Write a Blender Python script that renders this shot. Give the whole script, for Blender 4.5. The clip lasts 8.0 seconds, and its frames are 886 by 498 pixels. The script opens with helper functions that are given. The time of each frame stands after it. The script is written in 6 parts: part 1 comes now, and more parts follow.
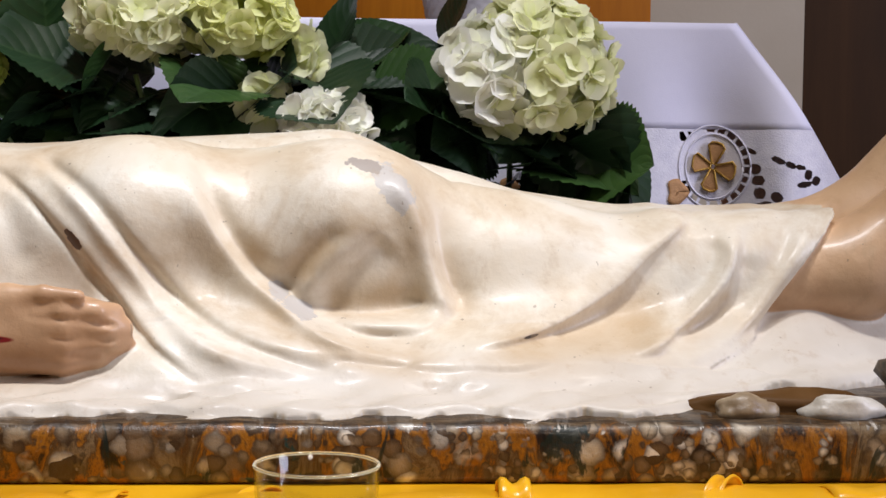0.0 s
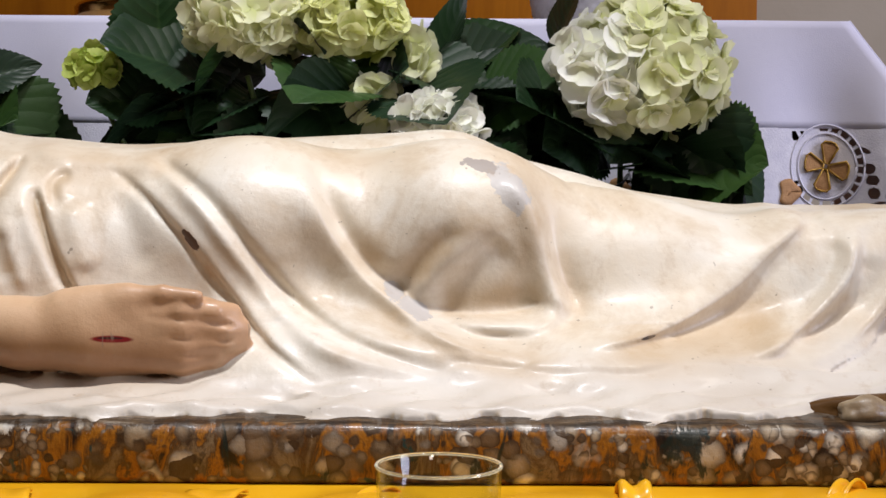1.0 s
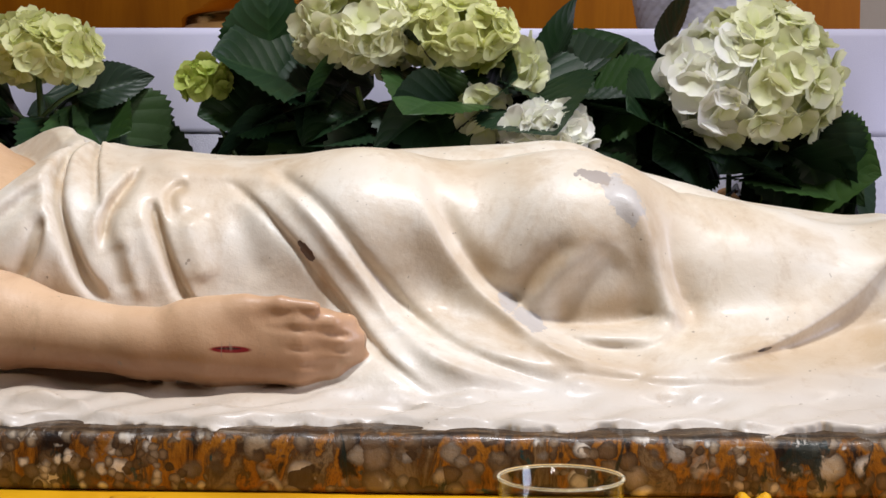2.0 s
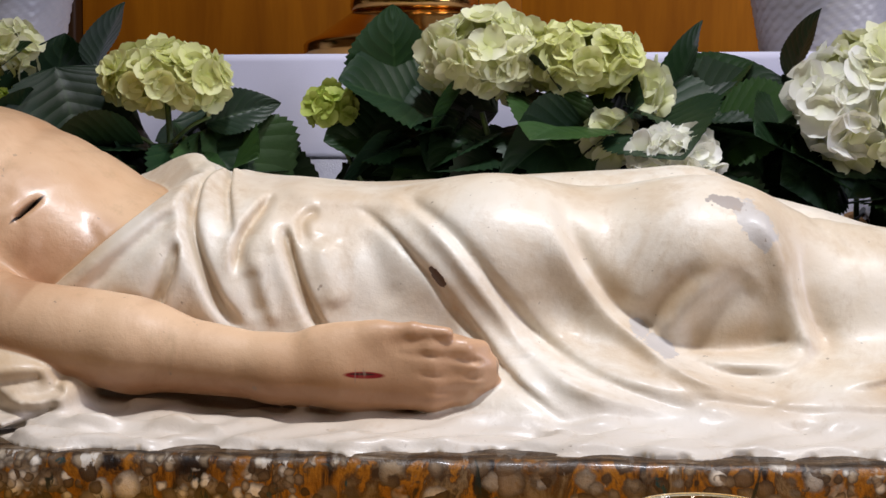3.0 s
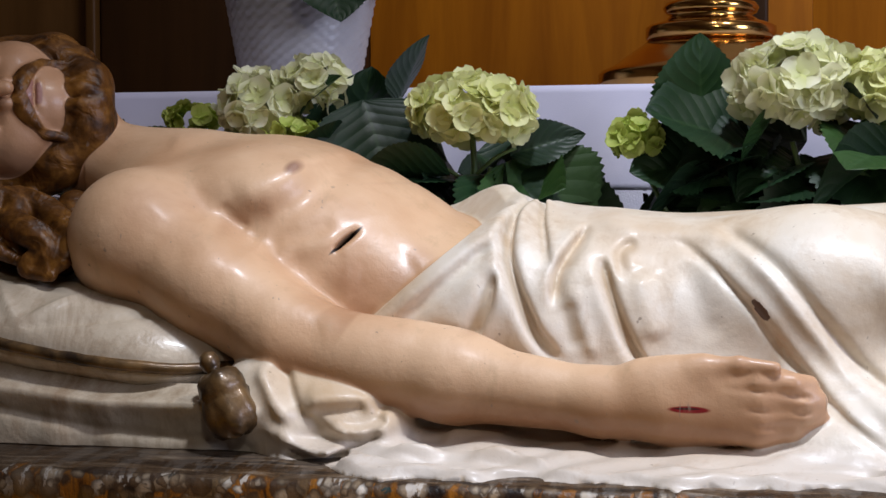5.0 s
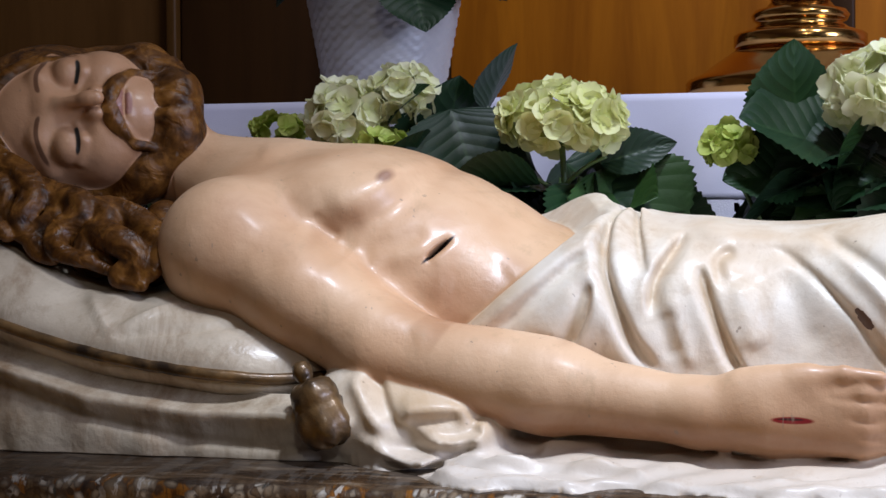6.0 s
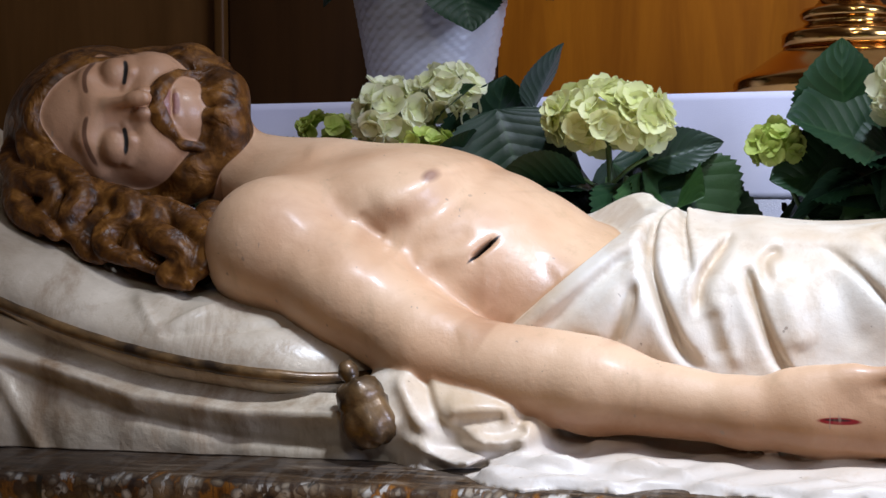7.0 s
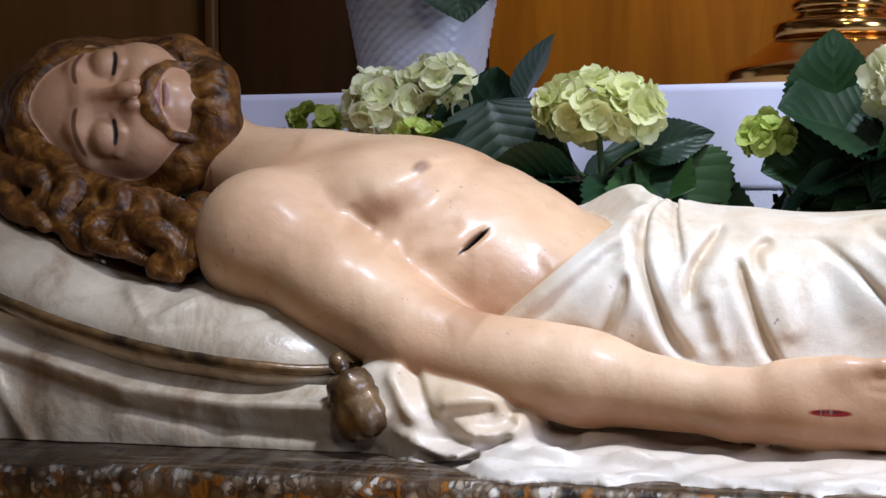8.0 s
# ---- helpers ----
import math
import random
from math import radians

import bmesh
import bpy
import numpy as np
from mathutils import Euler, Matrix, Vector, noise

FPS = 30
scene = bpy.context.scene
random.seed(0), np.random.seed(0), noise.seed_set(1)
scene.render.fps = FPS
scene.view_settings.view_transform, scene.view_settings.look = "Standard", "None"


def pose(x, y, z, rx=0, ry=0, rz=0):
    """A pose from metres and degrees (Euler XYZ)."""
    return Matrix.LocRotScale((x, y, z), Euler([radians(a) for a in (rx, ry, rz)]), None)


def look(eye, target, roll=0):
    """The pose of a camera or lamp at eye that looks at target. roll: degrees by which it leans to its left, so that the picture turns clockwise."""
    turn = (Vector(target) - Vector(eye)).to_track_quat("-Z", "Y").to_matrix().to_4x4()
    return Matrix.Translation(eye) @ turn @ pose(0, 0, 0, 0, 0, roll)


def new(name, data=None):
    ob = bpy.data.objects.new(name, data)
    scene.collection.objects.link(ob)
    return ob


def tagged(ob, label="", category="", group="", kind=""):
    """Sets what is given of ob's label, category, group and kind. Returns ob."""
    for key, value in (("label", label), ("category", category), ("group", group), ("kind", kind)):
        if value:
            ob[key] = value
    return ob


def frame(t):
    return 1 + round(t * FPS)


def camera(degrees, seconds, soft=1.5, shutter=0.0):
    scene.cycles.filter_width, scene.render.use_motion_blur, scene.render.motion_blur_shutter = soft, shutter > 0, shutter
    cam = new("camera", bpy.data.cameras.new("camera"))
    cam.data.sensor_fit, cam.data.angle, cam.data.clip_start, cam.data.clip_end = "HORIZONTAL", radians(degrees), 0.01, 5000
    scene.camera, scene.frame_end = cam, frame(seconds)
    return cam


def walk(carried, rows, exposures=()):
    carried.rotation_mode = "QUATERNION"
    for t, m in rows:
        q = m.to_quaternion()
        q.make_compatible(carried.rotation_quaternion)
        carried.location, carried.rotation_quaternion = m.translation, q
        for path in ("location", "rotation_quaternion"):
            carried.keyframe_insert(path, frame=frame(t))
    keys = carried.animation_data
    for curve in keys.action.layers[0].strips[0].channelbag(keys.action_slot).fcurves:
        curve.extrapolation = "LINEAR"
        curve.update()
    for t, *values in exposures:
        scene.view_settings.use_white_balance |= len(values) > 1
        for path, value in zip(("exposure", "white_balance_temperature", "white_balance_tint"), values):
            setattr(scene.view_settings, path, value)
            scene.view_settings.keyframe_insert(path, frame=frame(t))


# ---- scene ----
cam = camera(28.7, 8.0, 1.5)
PATH = [
    (0, (-0.012, -0.006, 1.084), (0.104, 1.986, 0.938), 0.6),
    (0.5, (-0.026, -0.002, 1.084), (0.03, 1.992, 0.938), 0.5),
    (1, (-0.039, 0.002, 1.082), (-0.026, 1.997, 0.937), 0.4),
    (1.5, (-0.055, 0.001, 1.083), (-0.091, 1.995, 0.941), 0.3),
    (3, (-0.105, -0.007, 1.093), (-0.301, 1.98, 0.978), 0.0),
    (3.5, (-0.124, -0.005, 1.095), (-0.398, 1.974, 0.996), -0.2),
    (4, (-0.148, -0.006, 1.093), (-0.484, 1.963, 1.002), -0.2),
    (4.5, (-0.163, -0.01, 1.098), (-0.579, 1.944, 1.009), -0.2),
    (6, (-0.219, 0.01, 1.084), (-0.766, 1.933, 1.025), -0.4),
    (6.5, (-0.216, 0.009, 1.084), (-0.805, 1.919, 1.026), -0.5),
    (7, (-0.216, 0.009, 1.084), (-0.816, 1.916, 1.025), -0.4),
    (7.5, (-0.217, 0.012, 1.084), (-0.813, 1.92, 1.019), -0.5),
    (8, (-0.217, 0.014, 1.085), (-0.807, 1.923, 1.015), -0.4),
]
EXPOSURES = [(0.0, 0.03, 6400, 11), (1.5, 0.02, 6350, 11), (3.5, -0.06, 6200, 12), (4.5, -0.04, 6100, 12), (6.0, 0.16, 5600, 11), (7.0, 0.38, 5450, 10), (8.0, 0.38, 5450, 10)]
walk(cam, [(t, look(eye, target, roll)) for t, eye, target, roll in PATH], EXPOSURES)

# ---- light of the church ----
world = bpy.data.worlds.new("church_air")
scene.world = world
world.use_nodes = True
world.node_tree.nodes["Background"].inputs[0].default_value = (0.80, 0.62, 0.42, 1)
world.node_tree.nodes["Background"].inputs[1].default_value = 0.018
scene.view_settings.exposure = 0.0


def area(name, at, target, w, h, power, colour):
    lamp = bpy.data.lights.new(name, "AREA")
    lamp.shape, lamp.size, lamp.size_y, lamp.energy, lamp.color = "RECTANGLE", w, h, power, colour
    ob = new(name, lamp)
    ob.matrix_world = look(at, target)
    return ob


area("ceiling_lamp_light", (0.80, 1.20, 3.5), (0.40, 1.80, 0.9), 0.32, 0.32, 22, (1.0, 0.93, 0.84))
# added fill from the front to lift upright faces, no actual lamp there
area("front_fill_light", (0.9, -2.0, 3.4), (0.0, 1.8, 0.9), 0.5, 0.5, 17, (1.0, 0.88, 0.72))
area("window_light", (4.2, 0.2, 2.6), (0.2, 2.2, 1.0), 1.4, 2.0, 118, (0.80, 0.82, 1.0))
spot = bpy.data.lights.new("ceiling_spot_light", "SPOT")
spot.energy, spot.color, spot.spot_size, spot.spot_blend, spot.shadow_soft_size = 258, (0.95, 0.955, 0.99), radians(46), 0.9, 0.13
new("ceiling_spot_light", spot).matrix_world = look((-0.06, 1.05, 3.5), (-0.24, 1.70, 0.9))



# ---- materials ----
def material(name, rough=0.5, metal=0.0, coat=0.0):
    m = bpy.data.materials.new(name)
    m.use_nodes = True
    nt = m.node_tree
    b = nt.nodes["Principled BSDF"]
    b.inputs["Roughness"].default_value, b.inputs["Metallic"].default_value = rough, metal
    b.inputs["Coat Weight"].default_value, b.inputs["Coat Roughness"].default_value = coat, 0.12
    return m, nt, b


def noise_tex(nt, scale, detail=4.0, rough=0.55, coords=None, distortion=0.0):
    n = nt.nodes.new("ShaderNodeTexNoise")
    n.inputs["Scale"].default_value, n.inputs["Detail"].default_value = scale, detail
    n.inputs["Roughness"].default_value, n.inputs["Distortion"].default_value = rough, distortion
    if coords is not None:
        nt.links.new(coords, n.inputs["Vector"])
    return n


def ramp(nt, value, stops):
    r = nt.nodes.new("ShaderNodeValToRGB")
    while len(r.color_ramp.elements) < len(stops):
        r.color_ramp.elements.new(0.5)
    for e, (p, c) in zip(r.color_ramp.elements, stops):
        e.position = p
        e.color = (*c, 1) if len(c) == 3 else c
    nt.links.new(value, r.inputs[0])
    return r.outputs[0]


def mix(nt, fac, a, b, blend="MIX"):
    n = nt.nodes.new("ShaderNodeMix")
    n.data_type, n.blend_type = "RGBA", blend
    for sock, v in ((n.inputs[0], fac), (n.inputs[6], a), (n.inputs[7], b)):
        if isinstance(v, (int, float)):
            sock.default_value = v
        elif isinstance(v, tuple):
            sock.default_value = (*v, 1)
        else:
            nt.links.new(v, sock)
    return n.outputs[2]


def calc(nt, op, a, b=0.0, clamp=False):
    n = nt.nodes.new("ShaderNodeMath")
    n.operation, n.use_clamp = op, clamp
    for sock, v in ((n.inputs[0], a), (n.inputs[1], b)):
        if isinstance(v, (int, float)):
            sock.default_value = v
        else:
            nt.links.new(v, sock)
    return n.outputs[0]


def bump(nt, b, height, strength=0.2, distance=0.002):
    n = nt.nodes.new("ShaderNodeBump")
    n.inputs["Strength"].default_value, n.inputs["Distance"].default_value = strength, distance
    nt.links.new(height, n.inputs["Height"])
    nt.links.new(n.outputs[0], b.inputs["Normal"])


def position(nt):
    return nt.nodes.new("ShaderNodeNewGeometry").outputs["Position"]


def simple(name, c1, c2, scale, rough, metal=0.0, coat=0.0, bump_scale=0.0, bump_strength=0.2, bump_dist=0.002):
    """Two tones mixed by broad noise, with fine relief."""
    m, nt, b = material(name, rough, metal, coat)
    p = position(nt)
    n = noise_tex(nt, scale, 5, coords=p)
    nt.links.new(ramp(nt, n.outputs[0], [(0.32, c1), (0.68, c2)]), b.inputs["Base Color"])
    if bump_scale:
        bump(nt, b, noise_tex(nt, bump_scale, 3, coords=p).outputs[0], bump_strength, bump_dist)
    return m


def ellipse_mask(nt, xyz, x0, z0, a, bb, turn=0.0, soft=0.15, wobble=None):
    """1 inside an ellipse drawn on the front of the figure."""
    c, s = math.cos(radians(turn)), math.sin(radians(turn))
    dx, dz = calc(nt, "SUBTRACT", xyz.outputs[0], x0), calc(nt, "SUBTRACT", xyz.outputs[2], z0)
    u = calc(nt, "ADD", calc(nt, "MULTIPLY", dx, c / a), calc(nt, "MULTIPLY", dz, s / a))
    v = calc(nt, "ADD", calc(nt, "MULTIPLY", dx, -s / bb), calc(nt, "MULTIPLY", dz, c / bb))
    d = calc(nt, "SQRT", calc(nt, "ADD", calc(nt, "MULTIPLY", u, u), calc(nt, "MULTIPLY", v, v)))
    if wobble is not None:
        d = calc(nt, "ADD", d, wobble)
    return calc(nt, "MULTIPLY", calc(nt, "SUBTRACT", 1 + soft, d), 1 / soft, clamp=True)


def plaster_statue():
    """Painted plaster: cream cloth, flesh, brown hair, chosen by the masks stored on the mesh."""
    m, nt, b = material("painted_plaster", 0.5, 0, 0.2)
    b.inputs["Coat Roughness"].default_value = 0.2
    p = position(nt)
    xyz = nt.nodes.new("ShaderNodeSeparateXYZ")
    nt.links.new(p, xyz.inputs[0])
    big, small = noise_tex(nt, 6, 4, coords=p), noise_tex(nt, 60, 5, coords=p)
    blot = noise_tex(nt, 9, 7, 0.66, coords=p, distortion=0.4)
    cloth = ramp(nt, big.outputs[0], [(0.34, (0.62, 0.50, 0.36)), (0.48, (0.72, 0.63, 0.50)), (0.62, (0.77, 0.71, 0.61))])
    cloth = mix(nt, ramp(nt, blot.outputs[0], [(0.46, (0, 0, 0)), (0.68, (0.75, 0.75, 0.75))]), cloth, (0.50, 0.36, 0.21))
    sheet = ramp(nt, big.outputs[0], [(0.3, (0.55, 0.48, 0.40)), (0.7, (0.69, 0.635, 0.56))])
    a_sheet = nt.nodes.new("ShaderNodeAttribute")
    a_sheet.attribute_name = "sheet"
    cloth = mix(nt, a_sheet.outputs["Fac"], cloth, sheet)
    skin = ramp(nt, big.outputs[0], [(0.36, (0.55, 0.325, 0.175)), (0.62, (0.68, 0.455, 0.275))])
    skin = mix(nt, ramp(nt, blot.outputs[0], [(0.55, (0, 0, 0)), (0.8, (0.5, 0.5, 0.5))]), skin, (0.40, 0.21, 0.10))
    masks = {}
    for key in ("skin", "hair"):
        at = nt.nodes.new("ShaderNodeAttribute")
        at.attribute_name = key
        edge = calc(nt, "ADD", at.outputs["Fac"], calc(nt, "MULTIPLY", calc(nt, "SUBTRACT", small.outputs[0], 0.5), 0.12))
        masks[key] = calc(nt, "MULTIPLY", calc(nt, "SUBTRACT", edge, 0.42), 6.0, clamp=True)
    a_face = nt.nodes.new("ShaderNodeAttribute")
    a_face.attribute_name = "face"
    tan = ramp(nt, big.outputs[0], [(0.36, (0.38, 0.195, 0.095)), (0.62, (0.52, 0.30, 0.165))])
    skin = mix(nt, a_face.outputs["Fac"], skin, tan)
    col = mix(nt, masks["skin"], cloth, skin)
    wob = calc(nt, "MULTIPLY", calc(nt, "SUBTRACT", noise_tex(nt, 90, 3, coords=p).outputs[0], 0.5), 1.5)
    # stored strokes turn flesh brown and cloth ochre
    a_dark = nt.nodes.new("ShaderNodeAttribute")
    a_dark.attribute_name = "dark_stroke"
    dark_amount = calc(nt, "MULTIPLY", a_dark.outputs["Fac"], calc(nt, "ADD", calc(nt, "MULTIPLY", blot.outputs[0], 0.9), 0.42), clamp=True)
    col = mix(nt, dark_amount, col, mix(nt, masks["skin"], (0.50, 0.345, 0.185), (0.31, 0.14, 0.055)))
    # brows, eye slits, lips, nipple
    for key, cover, tone in (("lip", 0.8, (0.27, 0.115, 0.105)), ("brow", 0.85, (0.085, 0.034, 0.016)), ("slit", 1.0, (0.016, 0.014, 0.012))):
        at = nt.nodes.new("ShaderNodeAttribute")
        at.attribute_name = key
        col = mix(nt, calc(nt, "MULTIPLY", calc(nt, "MULTIPLY", calc(nt, "SUBTRACT", at.outputs["Fac"], 0.30), 2.6, clamp=True), cover), col, tone)
    col = mix(nt, ellipse_mask(nt, xyz, -0.806, 1.109, 0.0045, 0.0040, 0, 1.4), col, (0.30, 0.165, 0.10))
    hair = ramp(nt, noise_tex(nt, 35, 5, coords=p, distortion=1.0).outputs[0], [(0.34, (0.032, 0.012, 0.003)), (0.52, (0.105, 0.041, 0.007)), (0.68, (0.21, 0.090, 0.016))])
    col = mix(nt, masks["hair"], col, hair)
    # bare plaster where the paint has flaked off, and dark and red marks
    for x0, z0, a, bb, turn, tone in FLAKES:
        col = mix(nt, ellipse_mask(nt, xyz, x0, z0, a, bb, turn, 0.12, wob), col, tone)
    for x0, z0, a, bb, turn, tone in WOUNDS:
        col = mix(nt, ellipse_mask(nt, xyz, x0, z0, a, bb, turn, 0.3), col, tone)
    drag = nt.nodes.new("ShaderNodeMapping")
    drag.inputs["Rotation"].default_value, drag.inputs["Scale"].default_value = (0, radians(38), 0), (1, 1, 0.22)
    nt.links.new(p, drag.inputs[0])
    worn = ramp(nt, noise_tex(nt, 34, 8, 0.72, coords=drag.outputs[0]).outputs[0], [(0.56, (0, 0, 0)), (0.72, (0.42, 0.42, 0.42))])
    col = mix(nt, calc(nt, "MULTIPLY", worn, calc(nt, "SUBTRACT", 1.0, masks["hair"])), col, (0.40, 0.27, 0.15))
    nick = ramp(nt, noise_tex(nt, 75, 3, 0.5, coords=drag.outputs[0]).outputs[0], [(0.73, (0, 0, 0)), (0.755, (0.55, 0.55, 0.55))])
    col = mix(nt, nick, col, (0.25, 0.19, 0.14))
    specks = ramp(nt, noise_tex(nt, 130, 2, 0.4, coords=p).outputs[0], [(0.75, (0, 0, 0)), (0.79, (0.6, 0.6, 0.6))])
    col = mix(nt, specks, col, (0.22, 0.16, 0.11))
    nt.links.new(col, b.inputs["Base Color"])
    rough = calc(nt, "SUBTRACT", calc(nt, "ADD", calc(nt, "MULTIPLY", calc(nt, "SUBTRACT", blot.outputs[0], 0.3, clamp=True), 0.8), 0.34), calc(nt, "MULTIPLY", masks["hair"], 0.10))
    nt.links.new(rough, b.inputs["Roughness"])
    nt.links.new(calc(nt, "SUBTRACT", calc(nt, "ADD", calc(nt, "MULTIPLY", masks["skin"], 0.08), 0.10), calc(nt, "MULTIPLY", masks["hair"], 0.17)), b.inputs["Coat Weight"])
    nt.links.new(calc(nt, "SUBTRACT", 0.5, calc(nt, "MULTIPLY", masks["hair"], 0.22)), b.inputs["Specular IOR Level"])
    strands = noise_tex(nt, 30, 2, 0.5, coords=p, distortion=1.6)
    h = calc(nt, "ADD", calc(nt, "MULTIPLY", small.outputs[0], 0.35), calc(nt, "MULTIPLY", noise_tex(nt, 18, 3, coords=p).outputs[0], 0.8))
    h = calc(nt, "ADD", h, calc(nt, "MULTIPLY", calc(nt, "MULTIPLY", strands.outputs[0], masks["hair"]), 2.2))
    scratch = noise_tex(nt, 300, 3, 0.7, coords=p)
    h = calc(nt, "ADD", h, calc(nt, "MULTIPLY", scratch.outputs[0], 0.12))
    bump(nt, b, h, 0.5, 0.004)
    return m


DARK, GREY = (0.02, 0.012, 0.01), (0.52, 0.48, 0.44)
FLAKES = [(-0.286, 0.960, 0.012, 0.0045, -50, (0.10, 0.05, 0.03)), (0.040, 1.016, 0.028, 0.014, -52, GREY), (0.012, 1.038, 0.018, 0.006, -12, (0.36, 0.31, 0.27)), (-0.078, 0.909, 0.012, 0.006, -40, GREY), (-0.056, 0.892, 0.018, 0.006, -30, GREY)]
WOUNDS = [(-0.349, 0.8705, 0.0170, 0.0030, -2, (0.22, 0.006, 0.010)), (-0.351, 0.8715, 0.011, 0.0010, -2, (0.04, 0.004, 0.004)), (-0.739, 1.028, 0.018, 0.0023, 45, DARK), (0.181, 0.867, 0.007, 0.0016, 10, (0.06, 0.04, 0.03))]

M_STATUE = plaster_statue()


def stone_paint():
    """Slab painted to look like coloured rock: clusters of pale pebbles, rust and dark green runs, white chips, under varnish."""
    m, nt, b = material("painted_rock", 0.4, 0, 0.08)
    b.inputs["Specular IOR Level"].default_value = 0.3
    p = position(nt)
    xyz = nt.nodes.new("ShaderNodeSeparateXYZ")
    nt.links.new(p, xyz.inputs[0])
    flat = nt.nodes.new("ShaderNodeMapping")
    flat.inputs["Scale"].default_value = (1, 0.25, 1)
    nt.links.new(p, flat.inputs[0])
    warp = noise_tex(nt, 55, 4, coords=flat.outputs[0])
    off = nt.nodes.new("ShaderNodeVectorMath")
    off.operation = "MULTIPLY_ADD"
    off.inputs[1].default_value = (0.012, 0.003, 0.012)
    nt.links.new(warp.outputs["Color"], off.inputs[0])
    nt.links.new(flat.outputs[0], off.inputs[2])
    drip = nt.nodes.new("ShaderNodeMapping")
    drip.inputs["Scale"].default_value = (1, 0.25, 0.42)
    nt.links.new(p, drip.inputs[0])
    ground = noise_tex(nt, 15, 9, 0.66, coords=drip.outputs[0], distortion=0.7)
    col = ramp(nt, ground.outputs[0], [(0.36, (0.006, 0.004, 0.003)), (0.44, (0.022, 0.010, 0.004)), (0.475, (0.17, 0.060, 0.004)), (0.52, (0.30, 0.115, 0.008)), (0.555, (0.075, 0.034, 0.010)), (0.61, (0.19, 0.125, 0.060)), (0.67, (0.018, 0.009, 0.005))])
    col = mix(nt, ramp(nt, noise_tex(nt, 120, 4, 0.7, coords=drip.outputs[0]).outputs[0], [(0.5, (0, 0, 0)), (0.7, (0.4, 0.4, 0.4))]), col, (0.02, 0.010, 0.005))
    for scale, where, lo, hi, edge in ((34, 7, 0.45, 0.48, 0.46), (55, 9, 0.47, 0.50, 0.49), (95, 13, 0.52, 0.54, 0.50)):
        v = nt.nodes.new("ShaderNodeTexVoronoi")
        v.inputs["Scale"].default_value = scale
        nt.links.new(off.outputs[0], v.inputs["Vector"])
        tint = nt.nodes.new("ShaderNodeSeparateColor")
        nt.links.new(v.outputs["Color"], tint.inputs[0])
        cell = ramp(nt, tint.outputs[0], [(0.0, (0.050, 0.027, 0.012)), (0.3, (0.15, 0.095, 0.050)), (0.6, (0.31, 0.235, 0.15)), (0.82, (0.52, 0.44, 0.33)), (1.0, (0.74, 0.69, 0.60))])
        cell = mix(nt, ramp(nt, v.outputs["Distance"], [(0.22, (0.0, 0.0, 0.0)), (0.48, (0.8, 0.8, 0.8))]), cell, (0.030, 0.015, 0.007))
        blob = ramp(nt, v.outputs["Distance"], [(edge, (1, 1, 1)), (edge + 0.07, (0, 0, 0))])
        some = ramp(nt, noise_tex(nt, where, 4, 0.6, coords=flat.outputs[0]).outputs[0], [(lo, (0, 0, 0)), (hi, (0.95, 0.95, 0.95))])
        col = mix(nt, calc(nt, "MULTIPLY", blob, some), col, cell)
    col = mix(nt, ramp(nt, noise_tex(nt, 17, 6, 0.6, coords=drip.outputs[0], distortion=0.9).outputs[0], [(0.61, (0, 0, 0)), (0.635, (0.93, 0.93, 0.93))]), col, (0.008, 0.016, 0.014))
    col = mix(nt, ramp(nt, noise_tex(nt, 23, 5, 0.6, coords=flat.outputs[0], distortion=1.4).outputs[0], [(0.66, (0, 0, 0)), (0.69, (0.85, 0.85, 0.85))]), col, (0.006, 0.040, 0.042))
    # white spilled over from the sheet, thickest at the top edge
    spill = calc(nt, "ADD", noise_tex(nt, 42, 7, 0.66, coords=drip.outputs[0]).outputs[0], calc(nt, "MULTIPLY", calc(nt, "SUBTRACT", xyz.outputs[2], 0.786), 7.0))
    col = mix(nt, ramp(nt, spill, [(0.66, (0, 0, 0)), (0.69, (0.9, 0.9, 0.9))]), col, (0.58, 0.53, 0.46))
    brush = nt.nodes.new("ShaderNodeMapping")
    brush.inputs["Scale"].default_value = (0.12, 1, 1)
    nt.links.new(p, brush.inputs[0])
    streak = ramp(nt, noise_tex(nt, 110, 6, 0.7, coords=brush.outputs[0]).outputs[0], [(0.36, (0.006, 0.004, 0.003)), (0.48, (0.035, 0.019, 0.008)), (0.58, (0.10, 0.060, 0.028)), (0.70, (0.30, 0.24, 0.17))])
    wave_ = calc(nt, "MULTIPLY", calc(nt, "SUBTRACT", noise_tex(nt, 18, 4, coords=p).outputs[0], 0.5), 0.016)
    rim = calc(nt, "MULTIPLY", calc(nt, "SUBTRACT", calc(nt, "ADD", xyz.outputs[2], wave_), 0.7985), 500.0, clamp=True)
    col = mix(nt, calc(nt, "MULTIPLY", rim, 0.9), col, streak)
    # the slab's colour runs darker towards the head's end
    head_dark = calc(nt, "MULTIPLY", calc(nt, "SUBTRACT", calc(nt, "ADD", calc(nt, "MULTIPLY", xyz.outputs[0], -1.0), calc(nt, "MULTIPLY", wave_, 14.0)), 0.55), 1.9, clamp=True)
    col = mix(nt, calc(nt, "MULTIPLY", head_dark, 0.72), col, (0.014, 0.008, 0.005))
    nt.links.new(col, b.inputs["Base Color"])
    bump(nt, b, calc(nt, "ADD", noise_tex(nt, 70, 5, 0.65, coords=p).outputs[0], calc(nt, "MULTIPLY", ground.outputs[0], 1.5)), 0.4, 0.004)
    return m


M_STONE = stone_paint()


